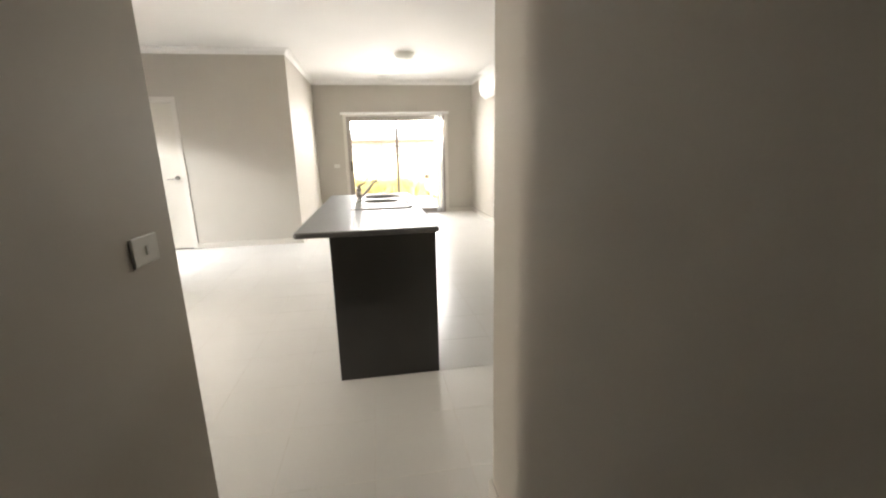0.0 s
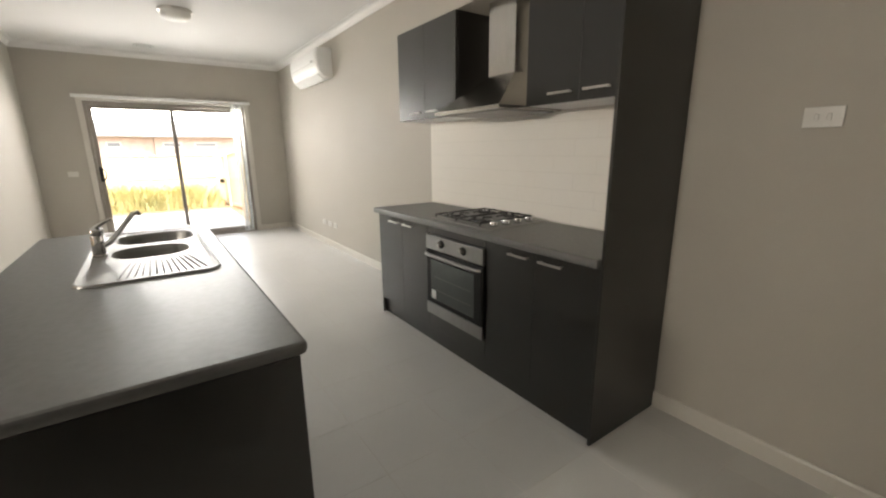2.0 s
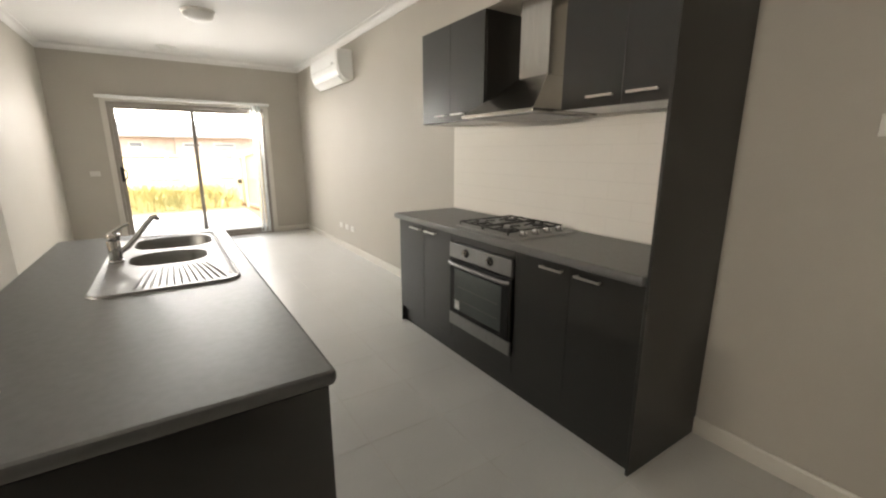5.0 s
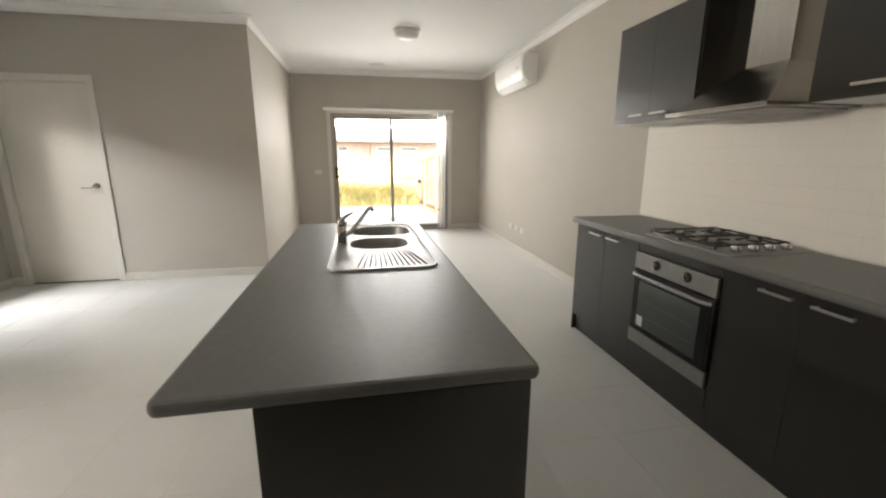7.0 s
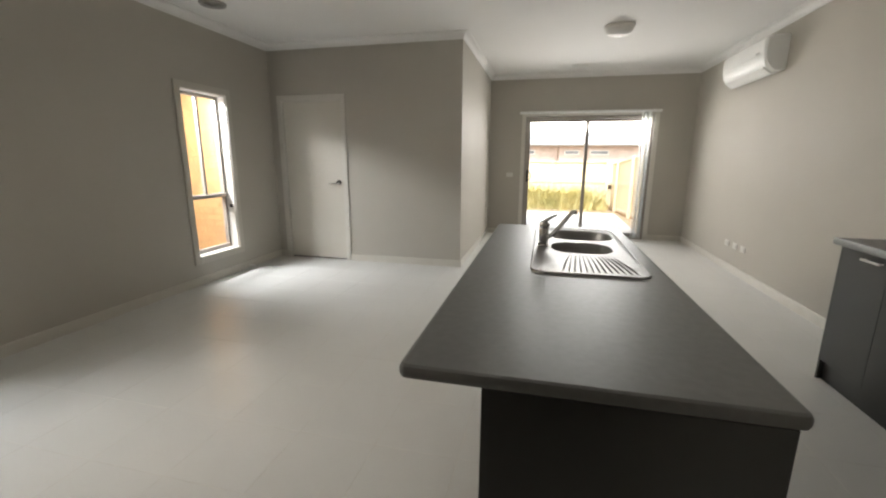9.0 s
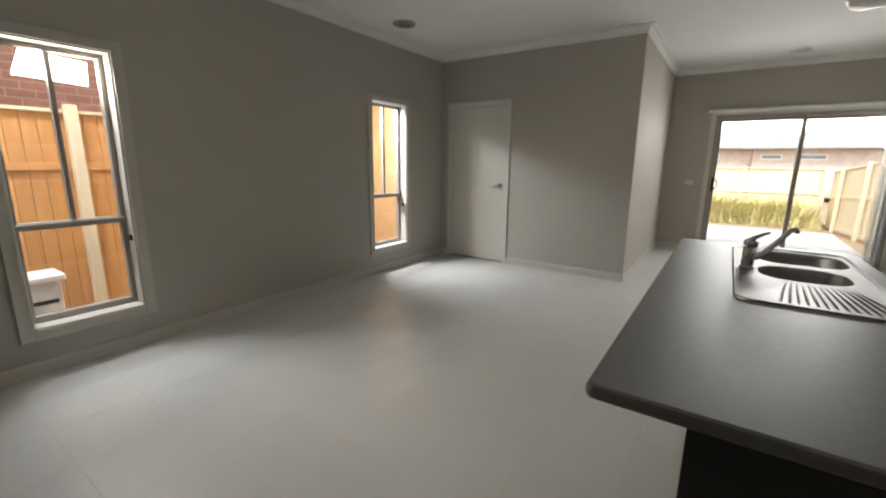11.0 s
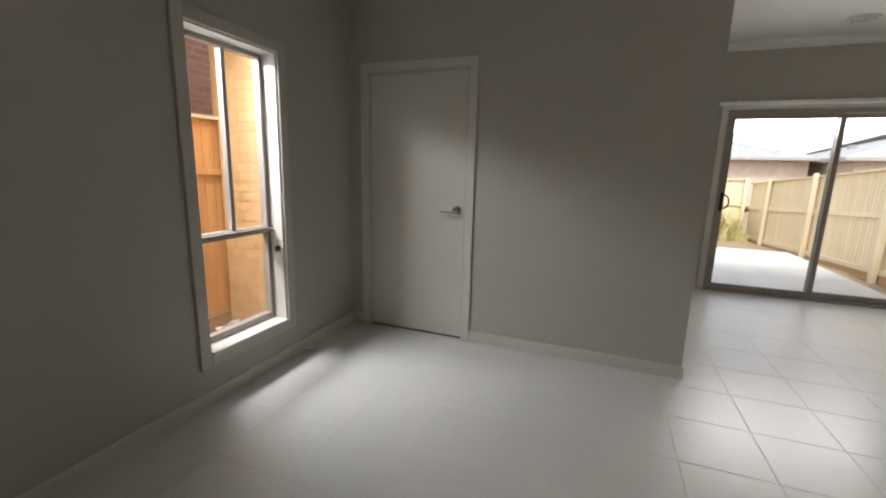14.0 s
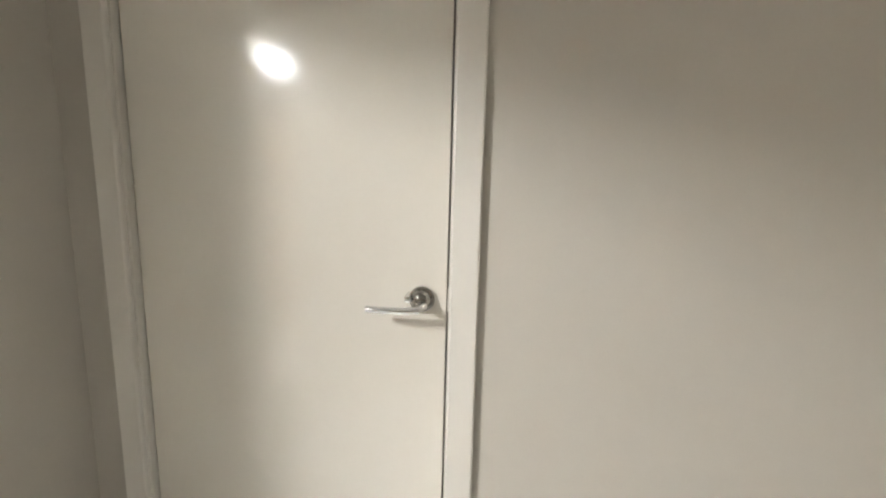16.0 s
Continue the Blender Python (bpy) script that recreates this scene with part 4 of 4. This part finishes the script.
# the neighbour's house beyond the alley
nh = thing("neighbour_house", (-6.6, 4.5, GZ), "neighbouring red brick house close beside the fence", "house")
part("wall", box(-6.9, -6.50, -4.0, 9.5, GZ, 3.1), M_MORTAR, nh, "red face-brick wall")
nw = part("window", box(-6.515, -6.47, 7.15, 8.02, 1.84, 2.82, 0.004), M_TRIM, nh, "pale window frame")
part("pane", box(-6.469, -6.464, 7.21, 7.96, 1.90, 2.76), mat("frosted_grey_pane", (0.52, 0.54, 0.57), 0.25, var=0.05), nw, "grey frosted glass")
part("glazing_bar", box(-6.4635, -6.455, 7.21, 7.96, 1.99, 2.01), M_BLACK, nw)
part("roof", box(-12, -6.05, -4.5, 10.0, 3.1, 3.22, 0.01), M_ROOF, nh, "grey roof edge")


def far_house(x0, x1, y0, y1, eave, ridge, wins, label, vents):
    h = thing("house", ((x0 + x1) / 2, (y0 + y1) / 2, GZ), label, "house", "houses behind the fence")
    part("wall", box(x0, x1, y0, y1, GZ, eave), M_FAR, h, "pinkish brick wall")
    bm = bmesh.new()
    o = 0.5
    inset = (y1 - y0) / 2 + o
    e = [bm.verts.new(p) for p in ((x0 - o, y0 - o, eave + 0.001), (x1 + o, y0 - o, eave + 0.001), (x1 + o, y1 + o, eave + 0.001), (x0 - o, y1 + o, eave + 0.001))]
    f = [bm.verts.new((p.co.x, p.co.y, eave + 0.17)) for p in e]
    r0, r1 = bm.verts.new((x0 - o + inset, (y0 + y1) / 2, ridge)), bm.verts.new((x1 + o - inset, (y0 + y1) / 2, ridge))
    bm.faces.new(e[::-1])
    for k in range(4):
        bm.faces.new((e[k], e[(k + 1) % 4], f[(k + 1) % 4], f[k]))
    bm.faces.new((f[0], f[1], r1, r0))
    bm.faces.new((f[1], f[2], r1))
    bm.faces.new((f[2], f[3], r0, r1))
    bm.faces.new((f[3], f[0], r0))
    part("roof", bm, M_ROOF, h, "grey tiled hip roof")
    part("gutter", box(x0 - o - 0.1, x1 + o + 0.1, y0 - o - 0.12, y0 - o - 0.002, eave + 0.03, eave + 0.16), M_GREYVENT, h, "grey gutter")
    rise = (ridge - eave - 0.17) / inset
    for vx, vy in vents:
        vz = eave + 0.17 + rise * min(vy - (y0 - o), vx - (x0 - o), (x1 + o) - vx)
        part("roof_vent", cyl((vx, vy, vz - 0.06), (0, 0, 1), 0.16, 0.22, 12, r2=0.20, bevel=0.02), M_GREYVENT, h, "grey roof vent", True)
    for wx0, wx1, wz0, wz1 in wins:
        w = part("window", box(wx0, wx1, y0 - 0.03, y0 - 0.001, wz0, wz1), M_TRIM, h, "pale window frame")
        part("pane", box(wx0 + 0.06, wx1 - 0.06, y0 - 0.035, y0 - 0.0305, wz0 + 0.06, wz1 - 0.06), M_PANE, w)
    return h


far_house(-9.0, 0.68, 30.2, 38.0, 2.17, 3.2, [(-3.2, -1.75, 1.62, 1.93), (-1.4, -0.75, 1.62, 1.93)], "pinkish brick house with a grey hip roof behind the fence", [(-2.0, 31.6)])
far_house(0.7, 7.6, 30.0, 37.2, 2.15, 3.42, [(1.05, 1.95, 1.62, 1.90), (2.57, 3.69, 1.62, 1.90)], "pinkish brick house with a pale grey pyramid roof", [(1.95, 32.4)])
far_house(8.3, 15.0, 27.6, 35.2, 2.1, 3.66, [], "brick house with a pale grey hip roof beyond the side fence", [(9.5, 30.9), (12.6, 30.9)])
far_house(-26.0, -11.0, 31.0, 40.0, 2.35, 4.3, [(-14, -12.5, 1.2, 2.0)], "pinkish brick house with a grey hip roof", [])

# weeds along the back fence
rng = random.Random(4)
bm = bmesh.new()
for i in range(11000):
    cx = rng.choice((-3.4, -1.6, -0.7, -0.2, 0.35, 1.0, 1.5))
    x = cx + rng.gauss(0, 0.45)
    y = 18.55 - abs(rng.gauss(0, 0.40))
    if x > 2.1:
        continue
    hgt = rng.uniform(0.3, 1.12) * {-0.7: 0.95, -0.2: 0.6, 0.35: 0.75, 1.0: 0.9, 1.5: 0.45}.get(cx, 0.8)
    lean, az = rng.uniform(0.15, 1.1), rng.uniform(0, 6.283)
    w = rng.uniform(0.006, 0.014)
    px, py = -math.sin(az) * w, math.cos(az) * w
    dx, dy = math.cos(az) * lean * hgt, math.sin(az) * lean * hgt
    a0 = bm.verts.new((x - px, y - py, FAR))
    a1 = bm.verts.new((x + px, y + py, FAR))
    b1 = bm.verts.new((x + dx * 0.4 + px * 0.8, y + dy * 0.4 + py * 0.8, FAR + hgt * 0.6))
    b0 = bm.verts.new((x + dx * 0.4 - px * 0.8, y + dy * 0.4 - py * 0.8, FAR + hgt * 0.6))
    c0 = bm.verts.new((x + dx, y + dy, FAR + hgt))
    bm.faces.new((a0, a1, b1, b0))
    bm.faces.new((b0, b1, c0))
solid("weeds", bm, M_WEED, "yellow-green weeds growing along the back fence", "weeds", "stuff")

# ---- things in the alley ----
ub = thing("utility_box", (-4.48, 2.98, GZ), "small white-topped outdoor utility box beside the fence", "utility box")
part("body", box(-4.60, -4.36, 2.86, 3.10, GZ, 0.42, 0.01), M_GROUT, ub)
part("lid", box(-4.63, -4.33, 2.83, 3.13, 0.4205, 0.47, 0.012), M_WHITE, ub, "white lid")
for k in range(4):
    part("vent_slot", box(-4.3595, -4.355, 2.89, 3.07, -0.05 + k * 0.10, -0.02 + k * 0.10), M_BLACK, ub)
bm = bmesh.new()
rows = [[bm.verts.new((-4.95 + 0.035 * i, 6.86 + 0.05 * j + 0.02 * i, GZ + 0.012 + 0.035 * abs(math.sin(1.7 * i + j)) + 0.05 * (i > 3))) for i in range(6)] for j in range(3)]
for j in range(2):
    for i in range(5):
        bm.faces.new((rows[j][i], rows[j][i + 1], rows[j + 1][i + 1], rows[j + 1][i]))
bmesh.ops.solidify(bm, geom=bm.faces[:], thickness=0.004)
solid("paper_scrap", bm, M_WHITE, "crumpled white scrap lying on the sandy ground", "litter")

# ---- bricks ----
brick_face(rw, (-4.90, -3.79), (GZ + 0.01, 2.72), lambda u, t, z: (u, 7.0795 - t, z), M_CREAM, proud=0.0035)
brick_face(nh, (1.0, 9.4), (1.45, 3.05), lambda u, t, z: (-6.4995 + t, u, z), M_BRICK, lambda u, z: (3.0 < u < 4.6 or 6.9 < u < 8.9) and z > 1.7)

# ---- floor tiles ----
TX, TY, OX, OY, G = 0.405, 0.409, 0.0, 2.63, 0.0022
tile_meshes = {}
areas = [(HX0, HX1, HY, YS), (XL, XR, YS - 0.001, YD), (XC, XR, YD, YB)]


def tile(x0, x1, y0, y1):
    if x1 - x0 < 0.012 or y1 - y0 < 0.012:
        return
    key = (round(x1 - x0, 4), round(y1 - y0, 4))
    if key not in tile_meshes:
        bm = bmesh.new()
        c = 0.0008
        loft(bm, [([(0, 0), (key[0], 0), key, (0, key[1])], -0.009), ([(0, 0), (key[0], 0), key, (0, key[1])], -0.0008), ([(c, c), (key[0] - c, c), (key[0] - c, key[1] - c), (c, key[1] - c)], 0.0)])
        bmesh.ops.recalc_face_normals(bm, faces=bm.faces)
        tile_meshes[key] = bpy.data.meshes.new("tile")
        bm.to_mesh(tile_meshes[key])
        bm.free()
        tile_meshes[key].materials.append(M_TILE)
    ob = new("tile", tile_meshes[key])
    ob.parent = floor
    ob.location = (x0, y0, 0)


for i in range(-10, 7):
    for j in range(-11, 19):
        c0, c1, e0, e1 = OX + i * TX + G, OX + (i + 1) * TX - G, OY + j * TY + G, OY + (j + 1) * TY - G
        corner_cell = e0 < YD < e1
        for n, (ax0, ax1, ay0, ay1) in enumerate(areas):
            if n == 1 and corner_cell:
                tile(max(c0, ax0), min(c1, XC), max(e0, ay0), min(e1, ay1))
                continue
            if n == 2 and corner_cell:
                tile(max(c0, ax0), min(c1, ax1), e0, min(e1, ay1))
                continue
            if n == 0 and e1 > YS:
                continue
            lo = e0 if (n == 1 and HX0 < c0 and c1 < HX1) else max(e0, ay0)
            tile(max(c0, ax0), min(c1, ax1), lo, min(e1, ay1))
